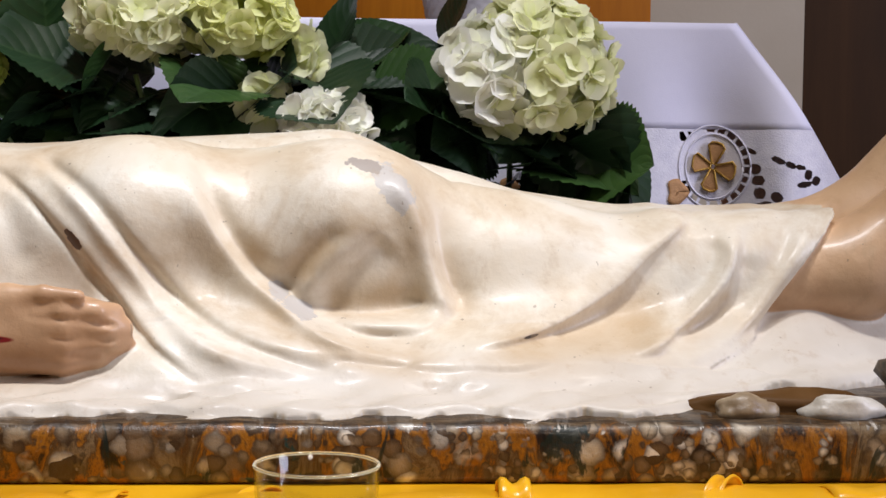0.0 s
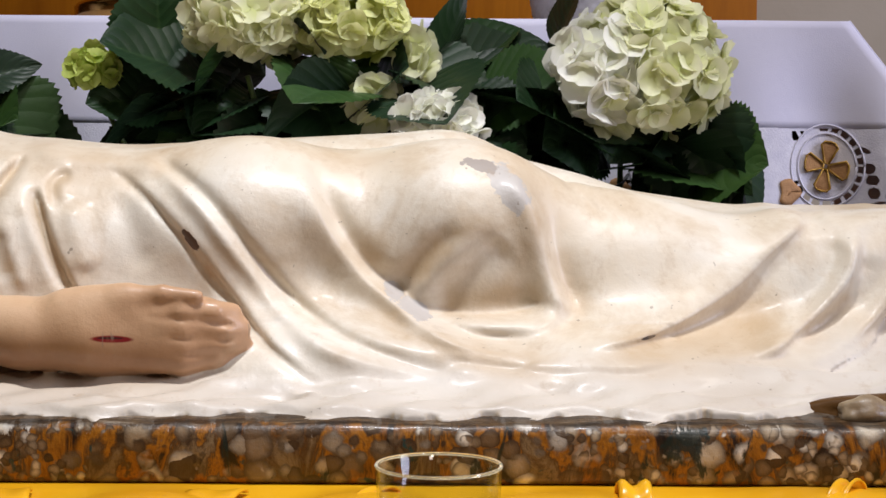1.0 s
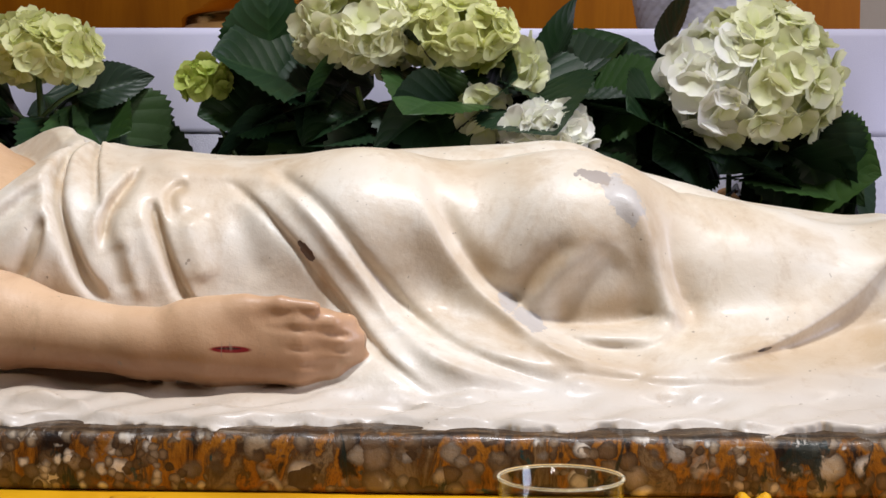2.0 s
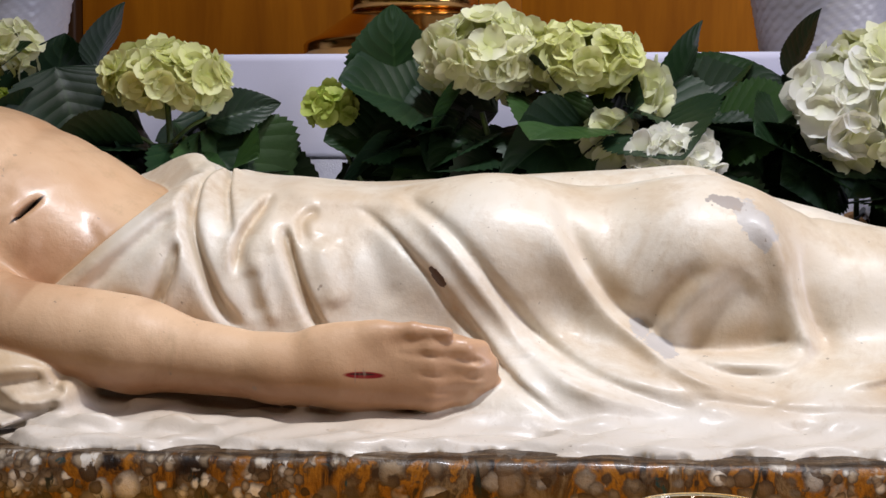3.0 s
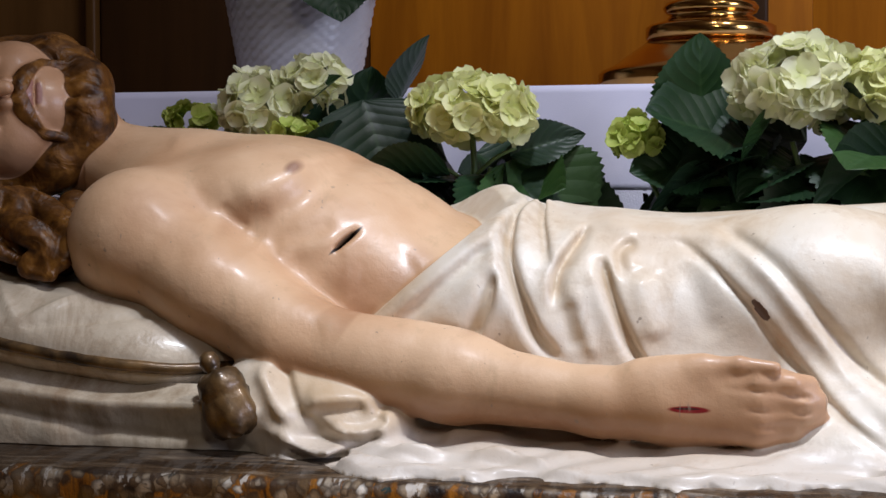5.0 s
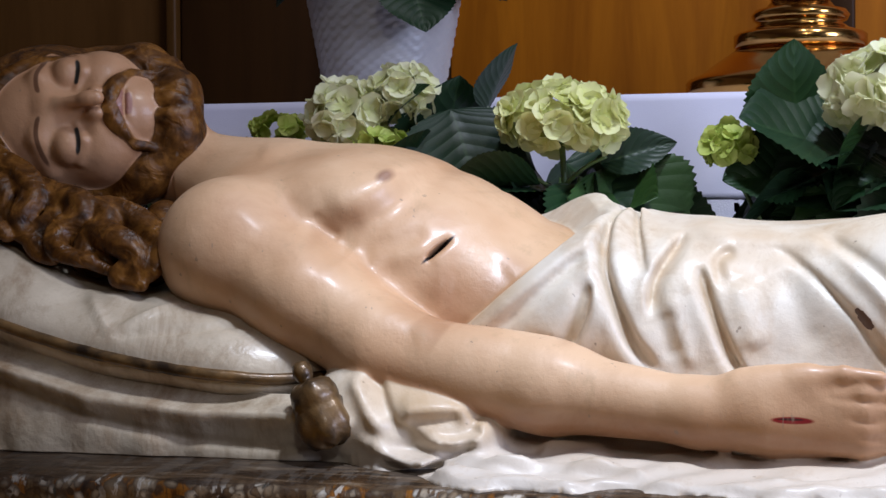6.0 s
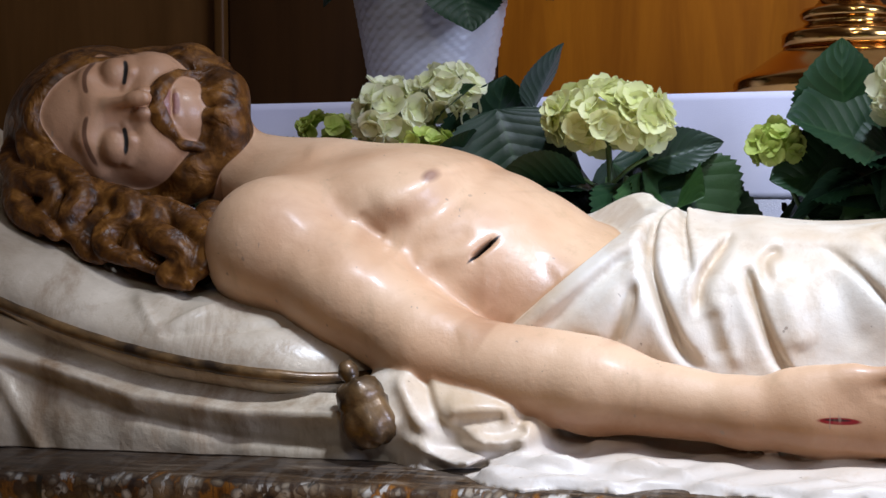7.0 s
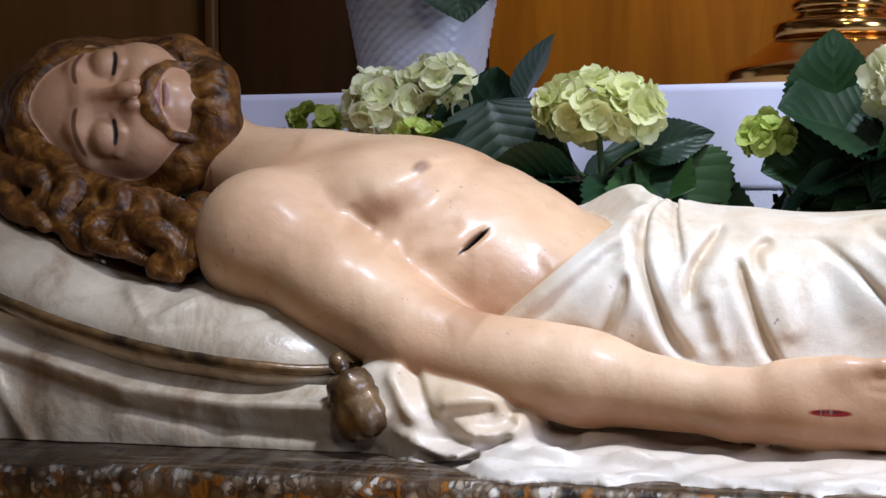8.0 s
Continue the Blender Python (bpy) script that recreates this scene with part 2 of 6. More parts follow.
def satin():
    m, nt, b = material("yellow_satin", 0.28)
    p = position(nt)
    nt.links.new(ramp(nt, noise_tex(nt, 9, 3, coords=p).outputs[0], [(0.3, (0.72, 0.33, 0.006)), (0.7, (0.84, 0.44, 0.012))]), b.inputs["Base Color"])
    b.inputs["Sheen Weight"].default_value = 0.0
    bump(nt, b, noise_tex(nt, 220, 2, coords=p).outputs[0], 0.08, 0.001)
    return m


M_SATIN = satin()


def linen():
    m, nt, b = material("white_linen", 0.8)
    p = position(nt)
    nt.links.new(ramp(nt, noise_tex(nt, 5, 4, coords=p).outputs[0], [(0.3, (0.72, 0.71, 0.90)), (0.7, (0.80, 0.79, 0.96))]), b.inputs["Base Color"])
    xyz = nt.nodes.new("ShaderNodeSeparateXYZ")
    nt.links.new(p, xyz.inputs[0])
    bump(nt, b, calc(nt, "ADD", noise_tex(nt, 700, 2, coords=p).outputs[0], calc(nt, "MULTIPLY", noise_tex(nt, 22, 4, coords=p).outputs[0], 2.0)), 0.15, 0.002)
    return m


M_LINEN = linen()
M_LACE = simple("white_lace_thread", (0.72, 0.71, 0.86), (0.83, 0.82, 0.95), 60, 0.8, bump_scale=400, bump_strength=0.4)
M_GOLD_THREAD = simple("gold_thread", (0.36, 0.20, 0.04), (0.62, 0.38, 0.08), 90, 0.38, metal=0.55, bump_scale=500, bump_strength=0.5)
M_ORANGE_THREAD = simple("ochre_embroidery", (0.40, 0.20, 0.08), (0.55, 0.30, 0.13), 80, 0.6, bump_scale=500, bump_strength=0.5)


def leaf_material():
    m, nt, b = material("hydrangea_leaf", 0.46)
    b.inputs["Specular IOR Level"].default_value = 0.35
    uv = nt.nodes.new("ShaderNodeUVMap")
    xyz = nt.nodes.new("ShaderNodeSeparateXYZ")
    nt.links.new(uv.outputs[0], xyz.inputs[0])
    rnd = nt.nodes.new("ShaderNodeObjectInfo")
    side = calc(nt, "ABSOLUTE", calc(nt, "SUBTRACT", xyz.outputs[0], 0.5))
    rib = calc(nt, "SUBTRACT", 1.0, calc(nt, "MULTIPLY", side, 40.0), clamp=True)
    slant = calc(nt, "SUBTRACT", xyz.outputs[1], calc(nt, "MULTIPLY", side, 0.7))
    wave = calc(nt, "ABSOLUTE", calc(nt, "SINE", calc(nt, "MULTIPLY", slant, 26.0)))
    vein = calc(nt, "SUBTRACT", 1.0, calc(nt, "MULTIPLY", wave, 5.0), clamp=True)
    lines = calc(nt, "MAXIMUM", rib, calc(nt, "MULTIPLY", vein, 0.6))
    tone = ramp(nt, rnd.outputs["Random"], [(0.0, (0.005, 0.018, 0.006)), (0.6, (0.010, 0.034, 0.009)), (0.85, (0.014, 0.045, 0.009)), (1.0, (0.034, 0.080, 0.012))])
    spot = noise_tex(nt, 40, 3, coords=position(nt))
    tone = mix(nt, calc(nt, "MULTIPLY", spot.outputs[0], 0.45), tone, (0.015, 0.028, 0.018))
    nt.links.new(mix(nt, calc(nt, "MULTIPLY", lines, 0.3), tone, (0.05, 0.10, 0.035)), b.inputs["Base Color"])
    bump(nt, b, calc(nt, "ADD", calc(nt, "MULTIPLY", wave, 1.0), calc(nt, "MULTIPLY", noise_tex(nt, 160, 2, coords=position(nt)).outputs[0], 0.5)), 0.35, 0.0015)
    return m


M_LEAF = leaf_material()
M_STEM = simple("green_stem", (0.06, 0.11, 0.03), (0.12, 0.17, 0.05), 30, 0.5, bump_scale=120)


def petal_material(name, inner, outer):
    m, nt, b = material(name, 0.6)
    g = nt.nodes.new("ShaderNodeNewGeometry")
    a = nt.nodes.new("ShaderNodeAttribute")
    a.attribute_name = "reach"
    tone = mix(nt, a.outputs["Fac"], inner, outer)
    tone = mix(nt, calc(nt, "MULTIPLY", g.outputs["Random Per Island"], 0.35), tone, inner)
    nt.links.new(tone, b.inputs["Base Color"])
    thin, both_, out = nt.nodes.new("ShaderNodeBsdfTranslucent"), nt.nodes.new("ShaderNodeMixShader"), nt.nodes["Material Output"]
    nt.links.new(tone, thin.inputs[0])
    both_.inputs[0].default_value = 0.38
    nt.links.new(b.outputs[0], both_.inputs[1])
    nt.links.new(thin.outputs[0], both_.inputs[2])
    nt.links.new(both_.outputs[0], out.inputs[0])
    bump(nt, b, noise_tex(nt, 150, 2, coords=g.outputs["Position"]).outputs[0], 0.2, 0.001)
    return m


M_PETAL_GREEN = petal_material("lime_petals", (0.58, 0.62, 0.15), (0.86, 0.86, 0.48))
M_PETAL_CREAM = petal_material("cream_petals", (0.64, 0.68, 0.24), (0.91, 0.90, 0.68))
M_PETAL_WHITE = petal_material("white_petals", (0.80, 0.82, 0.56), (0.93, 0.92, 0.88))
M_PETAL_LIME = petal_material("unripe_petals", (0.40, 0.52, 0.06), (0.66, 0.74, 0.20))
M_BRASS = simple("polished_brass", (0.52, 0.28, 0.07), (0.66, 0.40, 0.13), 12, 0.16, metal=1.0, bump_scale=40, bump_strength=0.06)
M_OLD_GOLD = simple("worn_gold_paint", (0.022, 0.013, 0.007), (0.20, 0.115, 0.042), 34, 0.36, metal=0.25, coat=0.2, bump_scale=90, bump_strength=0.5)


def wood(name, dark, light, scale=1.0, rough=0.5):
    m, nt, b = material(name, rough, 0, 0.0)
    p = position(nt)
    mp = nt.nodes.new("ShaderNodeMapping")
    mp.inputs["Scale"].default_value = (7 * scale, 7 * scale, 0.7 * scale)
    nt.links.new(p, mp.inputs[0])
    n = noise_tex(nt, 2.2, 6, 0.6, coords=mp.outputs[0], distortion=0.6)
    fine = noise_tex(nt, 22, 4, 0.6, coords=mp.outputs[0])
    c = ramp(nt, n.outputs[0], [(0.3, dark), (0.7, light)])
    nt.links.new(mix(nt, calc(nt, "MULTIPLY", fine.outputs[0], 0.4), c, dark), b.inputs["Base Color"])
    b.inputs["Specular IOR Level"].default_value = 0.2
    bump(nt, b, fine.outputs[0], 0.12, 0.001)
    return m


M_WOOD = wood("orange_varnished_wood", (0.34, 0.105, 0.003), (0.62, 0.215, 0.006))
M_WOOD_DARK = wood("dark_varnished_wood", (0.030, 0.012, 0.003), (0.058, 0.024, 0.006))
M_WOOD_MID = wood("brown_wood", (0.075, 0.032, 0.006), (0.120, 0.054, 0.013))
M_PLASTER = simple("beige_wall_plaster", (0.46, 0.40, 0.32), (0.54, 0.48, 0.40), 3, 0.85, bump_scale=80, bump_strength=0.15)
# for the unseen walls and ceiling: dark and warm to limit bounced light
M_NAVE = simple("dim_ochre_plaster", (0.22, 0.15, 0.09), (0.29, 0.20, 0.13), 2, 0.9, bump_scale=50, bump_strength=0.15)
M_FLOOR = simple("stone_floor", (0.22, 0.16, 0.11), (0.32, 0.24, 0.17), 4, 0.4, bump_scale=60, bump_strength=0.1)
M_POT = simple("white_ceramic", (0.50, 0.49, 0.49), (0.58, 0.57, 0.57), 8, 0.38, bump_scale=90, bump_strength=0.1)
M_TERRA = simple("brown_plastic_pot", (0.16, 0.07, 0.035), (0.22, 0.10, 0.05), 10, 0.5, bump_scale=60)
M_SOIL = simple("potting_soil", (0.02, 0.014, 0.01), (0.05, 0.035, 0.022), 60, 0.95, bump_scale=150, bump_strength=0.8, bump_dist=0.006)


def cushion_paint():
    """Cream paint gone grey, with brown varnish runs and rubbed patches."""
    m, nt, b = material("grey_cream_painted_plaster", 0.36, 0, 0.2)
    p = position(nt)
    col = ramp(nt, noise_tex(nt, 8, 6, 0.6, coords=p).outputs[0], [(0.32, (0.35, 0.275, 0.185)), (0.66, (0.60, 0.515, 0.39))])
    run = nt.nodes.new("ShaderNodeMapping")
    run.inputs["Scale"].default_value = (1, 0.6, 0.35)
    nt.links.new(p, run.inputs[0])
    col = mix(nt, ramp(nt, noise_tex(nt, 13, 8, 0.7, coords=run.outputs[0], distortion=0.5).outputs[0], [(0.49, (0, 0, 0)), (0.68, (0.75, 0.75, 0.75))]), col, (0.20, 0.115, 0.05))
    col = mix(nt, ramp(nt, noise_tex(nt, 60, 5, 0.7, coords=p).outputs[0], [(0.58, (0, 0, 0)), (0.72, (0.5, 0.5, 0.5))]), col, (0.38, 0.30, 0.21))
    nt.links.new(col, b.inputs["Base Color"])
    bump(nt, b, calc(nt, "ADD", noise_tex(nt, 38, 4, coords=p).outputs[0], calc(nt, "MULTIPLY", noise_tex(nt, 130, 3, coords=p).outputs[0], 0.25)), 0.5, 0.004)
    return m


M_CUSHION = cushion_paint()
M_GLASS = bpy.data.materials.new("clear_glass")
M_GLASS.use_nodes = True
nt_ = M_GLASS.node_tree
nt_.nodes.clear()
clear_, shine_, edge_ = nt_.nodes.new("ShaderNodeBsdfTransparent"), nt_.nodes.new("ShaderNodeBsdfGlossy"), nt_.nodes.new("ShaderNodeLayerWeight")
clear_.inputs[0].default_value, shine_.inputs["Roughness"].default_value, edge_.inputs[0].default_value = (0.95, 0.96, 0.95, 1), 0.03, 0.5
mix_, out_ = nt_.nodes.new("ShaderNodeMixShader"), nt_.nodes.new("ShaderNodeOutputMaterial")
gloss_ = calc(nt_, "ADD", calc(nt_, "MULTIPLY", calc(nt_, "POWER", edge_.outputs["Facing"], 4.0), 0.55), 0.04)
for a_, b_ in ((gloss_, mix_.inputs[0]), (clear_.outputs[0], mix_.inputs[1]), (shine_.outputs[0], mix_.inputs[2]), (mix_.outputs[0], out_.inputs[0])):
    nt_.links.new(a_, b_)


M_GLASS_RIM, nt_, b_ = material("thick_glass", 0.04)
b_.inputs["Base Color"].default_value = (0.92, 0.86, 0.66, 1)
b_.inputs["Transmission Weight"].default_value, b_.inputs["IOR"].default_value = 0.85, 1.5


# ---- building helpers ----
def part(name, bm, mat, parent=None, label="", smooth=True):
    me = bpy.data.meshes.new(name)
    bmesh.ops.recalc_face_normals(bm, faces=bm.faces)
    bm.to_mesh(me)
    bm.free()
    if smooth:
        for f in me.polygons:
            f.use_smooth = True
    me.materials.append(mat)
    ob = new(name, me)
    if parent is not None:
        ob.parent = parent
    if label:
        ob["label"] = label
    return ob


def empty(name, at=(0, 0, 0)):
    ob = new(name)
    ob.location = at
    ob.empty_display_size = 0.05
    return ob


def box(bm, x0, x1, y0, y1, z0, z1, bevel=0.0):
    r = bmesh.ops.create_cube(bm, size=1)
    bmesh.ops.scale(bm, vec=(x1 - x0, y1 - y0, z1 - z0), verts=r["verts"])
    bmesh.ops.translate(bm, vec=((x0 + x1) / 2, (y0 + y1) / 2, (z0 + z1) / 2), verts=r["verts"])
    if bevel:
        edges = list({e for v in r["verts"] for e in v.link_edges})
        bmesh.ops.bevel(bm, geom=edges, offset=bevel, segments=2, affect="EDGES", profile=0.6)
    return bm


def lathe(bm, profile, at=(0, 0, 0), n=48, wobble=None):
    """Turns a profile of (radius, height) about the upright axis."""
    rings = []
    for r, h in profile:
        ring = []
        for i in range(n):
            a = 2 * math.pi * i / n
            rr = r if wobble is None else r + wobble(a, h)
            ring.append(bm.verts.new((at[0] + rr * math.cos(a), at[1] + rr * math.sin(a), at[2] + h)))
        rings.append(ring)
    for a, b in zip(rings, rings[1:]):
        for i in range(n):
            bm.faces.new((a[i], a[(i + 1) % n], b[(i + 1) % n], b[i]))
    for ring in (rings[0], rings[-1]):
        bm.faces.new(ring)
    return bm


def tube(bm, points, radius, n=8, taper=1.0):
    """A round rod along points."""
    pts = [Vector(p) for p in points]
    rings = []
    for i, p in enumerate(pts):
        d = (pts[min(i + 1, len(pts) - 1)] - pts[max(i - 1, 0)]).normalized()
        u = d.cross(Vector((0.13, 0.97, 0.21)))
        if u.length < 0.1:
            u = d.cross(Vector((1, 0, 0)))
        u.normalize()
        v = d.cross(u)
        f = i / max(1, len(pts) - 1)
        r = radius * (1 + (taper - 1) * f)
        rings.append([bm.verts.new(p + r * (math.cos(2 * math.pi * k / n) * u + math.sin(2 * math.pi * k / n) * v)) for k in range(n)])
    for a, b in zip(rings, rings[1:]):
        for k in range(n):
            bm.faces.new((a[k], a[(k + 1) % n], b[(k + 1) % n], b[k]))
    bm.faces.new(rings[0])
    bm.faces.new(rings[-1])
    return bm


def curve_points(pts, n=16):
    """A smooth line through points."""
    p = [Vector(q) for q in pts]
    p = [2 * p[0] - p[1]] + p + [2 * p[-1] - p[-2]]
    out = []
    segs = len(p) - 3
    for i in range(n + 1):
        f = i / n * segs
        k = min(int(f), segs - 1)
        t = f - k
        a, b, c, d = p[k:k + 4]
        out.append(0.5 * ((2 * b) + (c - a) * t + (2 * a - 5 * b + 4 * c - d) * t * t + (3 * b - a - 3 * c + d) * t ** 3))
    return out


def grid_sheet(bm, fn, nu, nv, thick=0.0):
    """A sheet over u, v in 0..1; thick gives it a back."""
    verts = [[bm.verts.new(fn(i / nu, j / nv)) for j in range(nv + 1)] for i in range(nu + 1)]
    faces = []
    for i in range(nu):
        for j in range(nv):
            faces.append(bm.faces.new((verts[i][j], verts[i + 1][j], verts[i + 1][j + 1], verts[i][j + 1])))
    if thick:
        bm.normal_update()
        bmesh.ops.solidify(bm, geom=faces, thickness=thick)
    return bm


# ---- the room ----
def wall(name, x0, x1, y0, y1, z0, z1, mat, label):
    return tagged(part(name, box(bmesh.new(), x0, x1, y0, y1, z0, z1), mat, smooth=False), label, "wall", kind="structure")


tagged(part("floor", box(bmesh.new(), -5, 5, -5, 4, -0.1, 0), M_FLOOR, smooth=False), "grey-brown stone floor of the church", "floor", kind="structure")
tagged(part("ceiling", box(bmesh.new(), -5, 5, -5, 4, 4.5, 4.6), M_NAVE, smooth=False), "unseen dim ochre ceiling, kept dark to limit bounced light", "ceiling", kind="structure")
wall("wall_north", -5, 0.925, 3.5, 3.7, 0, 4.5, M_PLASTER, "beige plastered wall behind the altar")
wall("wall_south", -5, 5, -5.2, -5, 0, 4.5, M_NAVE, "unseen dim ochre back wall, kept dark to limit bounced light")
wall("wall_west", -5.2, -5, -5, 4, 0, 4.5, M_NAVE, "unseen dim ochre left wall, kept dark to limit bounced light")
wall("wall_east", 5, 5.2, -5, 4, 0, 4.5, M_NAVE, "unseen dim ochre right wall, kept dark to limit bounced light")
wall("wall_niche", 0.925, 5, 3.5, 3.7, 0, 4.5, M_WOOD_DARK, "dark wooden panelling beside the altar wall")


def panelling():
    """The altar's wooden back wall: upright boards between posts."""
    ob = empty("wooden_retable", (-0.5, 3.3, 0))
    x = -1.13
    k = 0
    while x < 0.56:
        w = min(0.85, 0.57 - x)
        bm = box(bmesh.new(), x + 0.0002 + 0.5, x + w - 0.0002 + 0.5, -0.02, 0.02, 0.0, 2.2, 0.0006)
        part("board", bm, M_WOOD, ob)
        x += w
        k += 1
    part("post", box(bmesh.new(), -1.36 + 0.5, -1.131 + 0.5, -0.06, 0.03, 0, 2.3, 0.008), M_WOOD_DARK, ob, "dark brown post")
    part("panel", box(bmesh.new(), -1.70 + 0.5, -1.361 + 0.5, -0.03, 0.03, 0, 2.3, 0.006), M_WOOD_DARK, ob, "dark brown panel")
    part("post", box(bmesh.new(), -1.725 + 0.5, -1.701 + 0.5, -0.05, 0.03, 0, 2.3, 0.006), M_WOOD_MID, ob, "lighter brown post")
    part("panel", box(bmesh.new(), -2.9 + 0.5, -1.726 + 0.5, -0.03, 0.03, 0, 2.3, 0.006), M_WOOD_MID, ob, "brown wooden panel")
    part("post", box(bmesh.new(), -0.42 + 0.5, -0.36 + 0.5, -0.05, -0.021, 0, 2.2, 0.006), M_WOOD_DARK, ob, "narrow dark upright")
    tagged(ob, "orange-brown varnished wooden board wall behind the altar", "panelling")


panelling()


# ---- altar with its cloth ----
def altar():
    ob = empty("altar", (-0.46, 2.72, 0))
    part("body", box(bmesh.new(), -0.95, 0.95, -0.27, 0.28, 0, 1.16, 0.01), M_WOOD_DARK, ob, "dark wooden altar body", smooth=False)
    part("tabletop", box(bmesh.new(), -0.985, 0.985, -0.305, 0.30, 1.161, 1.218, 0.008), M_WOOD_DARK, ob, "dark wooden tabletop", smooth=False)
    tagged(ob, "dark wooden altar table under a white cloth", "altar")


altar()
TOP, BAND = 1.226, 1.078
XL, XR = -1.46, 0.535


def hang(x, z):
    """Depth of the hanging cloth's front at x, z."""
    drop = TOP - z
    wave = 0.006 * math.sin(x * 17 + 1) + 0.005 * math.sin(x * 41 + 0.4)
    wave += 0.010 * math.sin(x * 23 + 2.2) * max(0, min(1, (x - 0.25) / 0.2))
    return 2.404 - 0.05 * min(1, drop / 0.25) * 0.35 + wave * min(1, drop / 0.12) - 0.03 * math.exp(-((x - 0.60) / 0.05) ** 2) * min(1, drop / 0.2)


def edge_x(z):
    """The cloth's hanging corner, bellying out a little."""
    return XR + (TOP - z) * 0.66 + 0.006 * math.sin(math.pi * min(1, (TOP - z) / 0.24))


def altar_cloth():
    ob = empty("altar_cloth", (0, 0, 0))

    def top(u, v):
        return (XL + u * (XR - XL), 2.404 + v * 0.62, TOP + 0.0015 * math.sin(u * 60) * math.sin(v * 9))
    part("cloth_top", grid_sheet(bmesh.new(), top, 60, 12, 0.002), M_LINEN, ob)

    def front(u, v):
        z = TOP - v * (TOP - BAND)
        xr = edge_x(z)
        x = XL - (TOP - z) * 0.5 + u * (xr - XL + (TOP - z) * 0.5)
        return (x, hang(x, z), z)
    part("cloth_front", grid_sheet(bmesh.new(), front, 130, 14, 0.002), M_LINEN, ob)

    def side(u, v):
        z = TOP - v * 0.3
        xr = edge_x(z)
        return (xr - 0.25 * u * (TOP - z), hang(xr, z) + u * 0.6, z)
    part("cloth_side", grid_sheet(bmesh.new(), side, 20, 14, 0.002), M_LINEN, ob)
    # the lace border: cloth with cut holes round gold crosses
    P, CZ, X0 = 0.235, 1.026, 0.505

    # openings of the cut work beside a cross: across, down, half width, half height, slant
    cuts = ((45, -37, 8, 4, 30), (62, -29, 9, 4, 25), (69, 3, 8, 8, 0), (74, 23, 9, 8, 0), (76, 46, 8, 9, 0), (106, -13, 11, 5, 25), (127, -5, 9, 5, 20), (146, -1, 9, 4, 10), (162, 12, 7, 8, 0), (154, 29, 13, 5, -8), (178, 23, 7, 8, 40), (103, 52, 9, 8, 40), (82, 65, 11, 4, -15))
    cuts = [(a * 0.00078, -c * 0.00078, w * 0.00088, h * 0.00088, math.cos(radians(-t)), math.sin(radians(-t))) for a, c, w, h, t in cuts]

    def hole(x, z):
        k = round((x - X0 - 0.07) / P)
        lx, lz = x - X0 - k * P, z - CZ
        r, a = math.hypot(lx / 0.037, lz / 0.044), math.atan2(lz, lx)
        if r < 1.10:
            return False
        if r < 1.28:
            return (a / (math.pi / 11)) % 1 > 0.30 and (lx > -0.01 or lz < -0.02)
        if lx < -0.03 and lz > 0.036:
            return lz < 0.048 and (lx / 0.016 + lz / 0.03) % 1 > 0.35
        for cx, cz, w, h, co, si in cuts:
            dx, dz = lx - cx, lz - cz
            if abs(dx) < 0.018 and abs(dz) < 0.018 and abs((dx * co + dz * si) / w) ** 2.4 + abs((-dx * si + dz * co) / h) ** 2.4 < 1:
                return True
        return False

    bm = bmesh.new()
    nx, nz, zlow = 1500, 100, 0.932
    grid = []
    for j in range(nz + 1):
        z = BAND + 0.001 - (BAND - zlow) * j / nz
        xr = edge_x(z)
        xl = XL - (TOP - z) * 0.5
        grid.append([(xl + (xr - xl) * i / nx, z) for i in range(nx + 1)])
    made = {}

    def vert(j, i):
        if (j, i) not in made:
            x, z = grid[j][i]
            made[(j, i)] = bm.verts.new((x, hang(x, z) - 0.002, z))
        return made[(j, i)]
    for j in range(nz):
        for i in range(nx):
            x, z = grid[j][i]
            x1, z1 = grid[j + 1][i + 1]
            if not hole((x + x1) / 2, (z + z1) / 2):
                bm.faces.new((vert(j, i), vert(j, i + 1), vert(j + 1, i + 1), vert(j + 1, i)))
    part("lace_band", bm, M_LACE, ob, "white cut-work lace")
    for k in range(-8, 1):
        cx, cz = X0 + k * P, CZ
        for a, c, r in ((0.0385, 0.0455, 0.0013), (0.0485, 0.0575, 0.0012)):
            ring = []
            for i in range(41):
                t = 2 * math.pi * i / 40
                x, z = cx + a * math.cos(t), cz + c * math.sin(t)
                ring.append((x, hang(x, z) - 0.003, z))
            part("stitched_ring", tube(bmesh.new(), ring, r, 5), M_LACE, ob)
        for q in range(4):
            bm = bmesh.new()
            t = radians(90 * q - 12)
            c, s = math.cos(t), math.sin(t)
            outline = []
            for du, dv in ((0.004, -0.003), (0.028, -0.013), (0.033, -0.008), (0.034, 0.0), (0.033, 0.008), (0.028, 0.013), (0.004, 0.003)):
                x, z = cx + (du * c - dv * s) * 0.86, cz + (du * s + dv * c) * 1.02
                outline.append((x, hang(x, z) - 0.0045, z))
            f = bm.faces.new([bm.verts.new(p) for p in outline])
            e = bmesh.ops.extrude_face_region(bm, geom=[f])
            bmesh.ops.translate(bm, vec=(0, -0.002, 0), verts=[g for g in e["geom"] if isinstance(g, bmesh.types.BMVert)])
            part("cross_arm", bm, M_ORANGE_THREAD, ob, "ochre embroidered cross arm", smooth=False)
            edge = [(x, y - 0.003, z) for x, y, z in outline]
            part("gold_edging", tube(bmesh.new(), edge + edge[:1], 0.0017, 5), M_GOLD_THREAD, ob, "gold thread edging")

        def leafy(u, v):
            t = u * 2 * math.pi
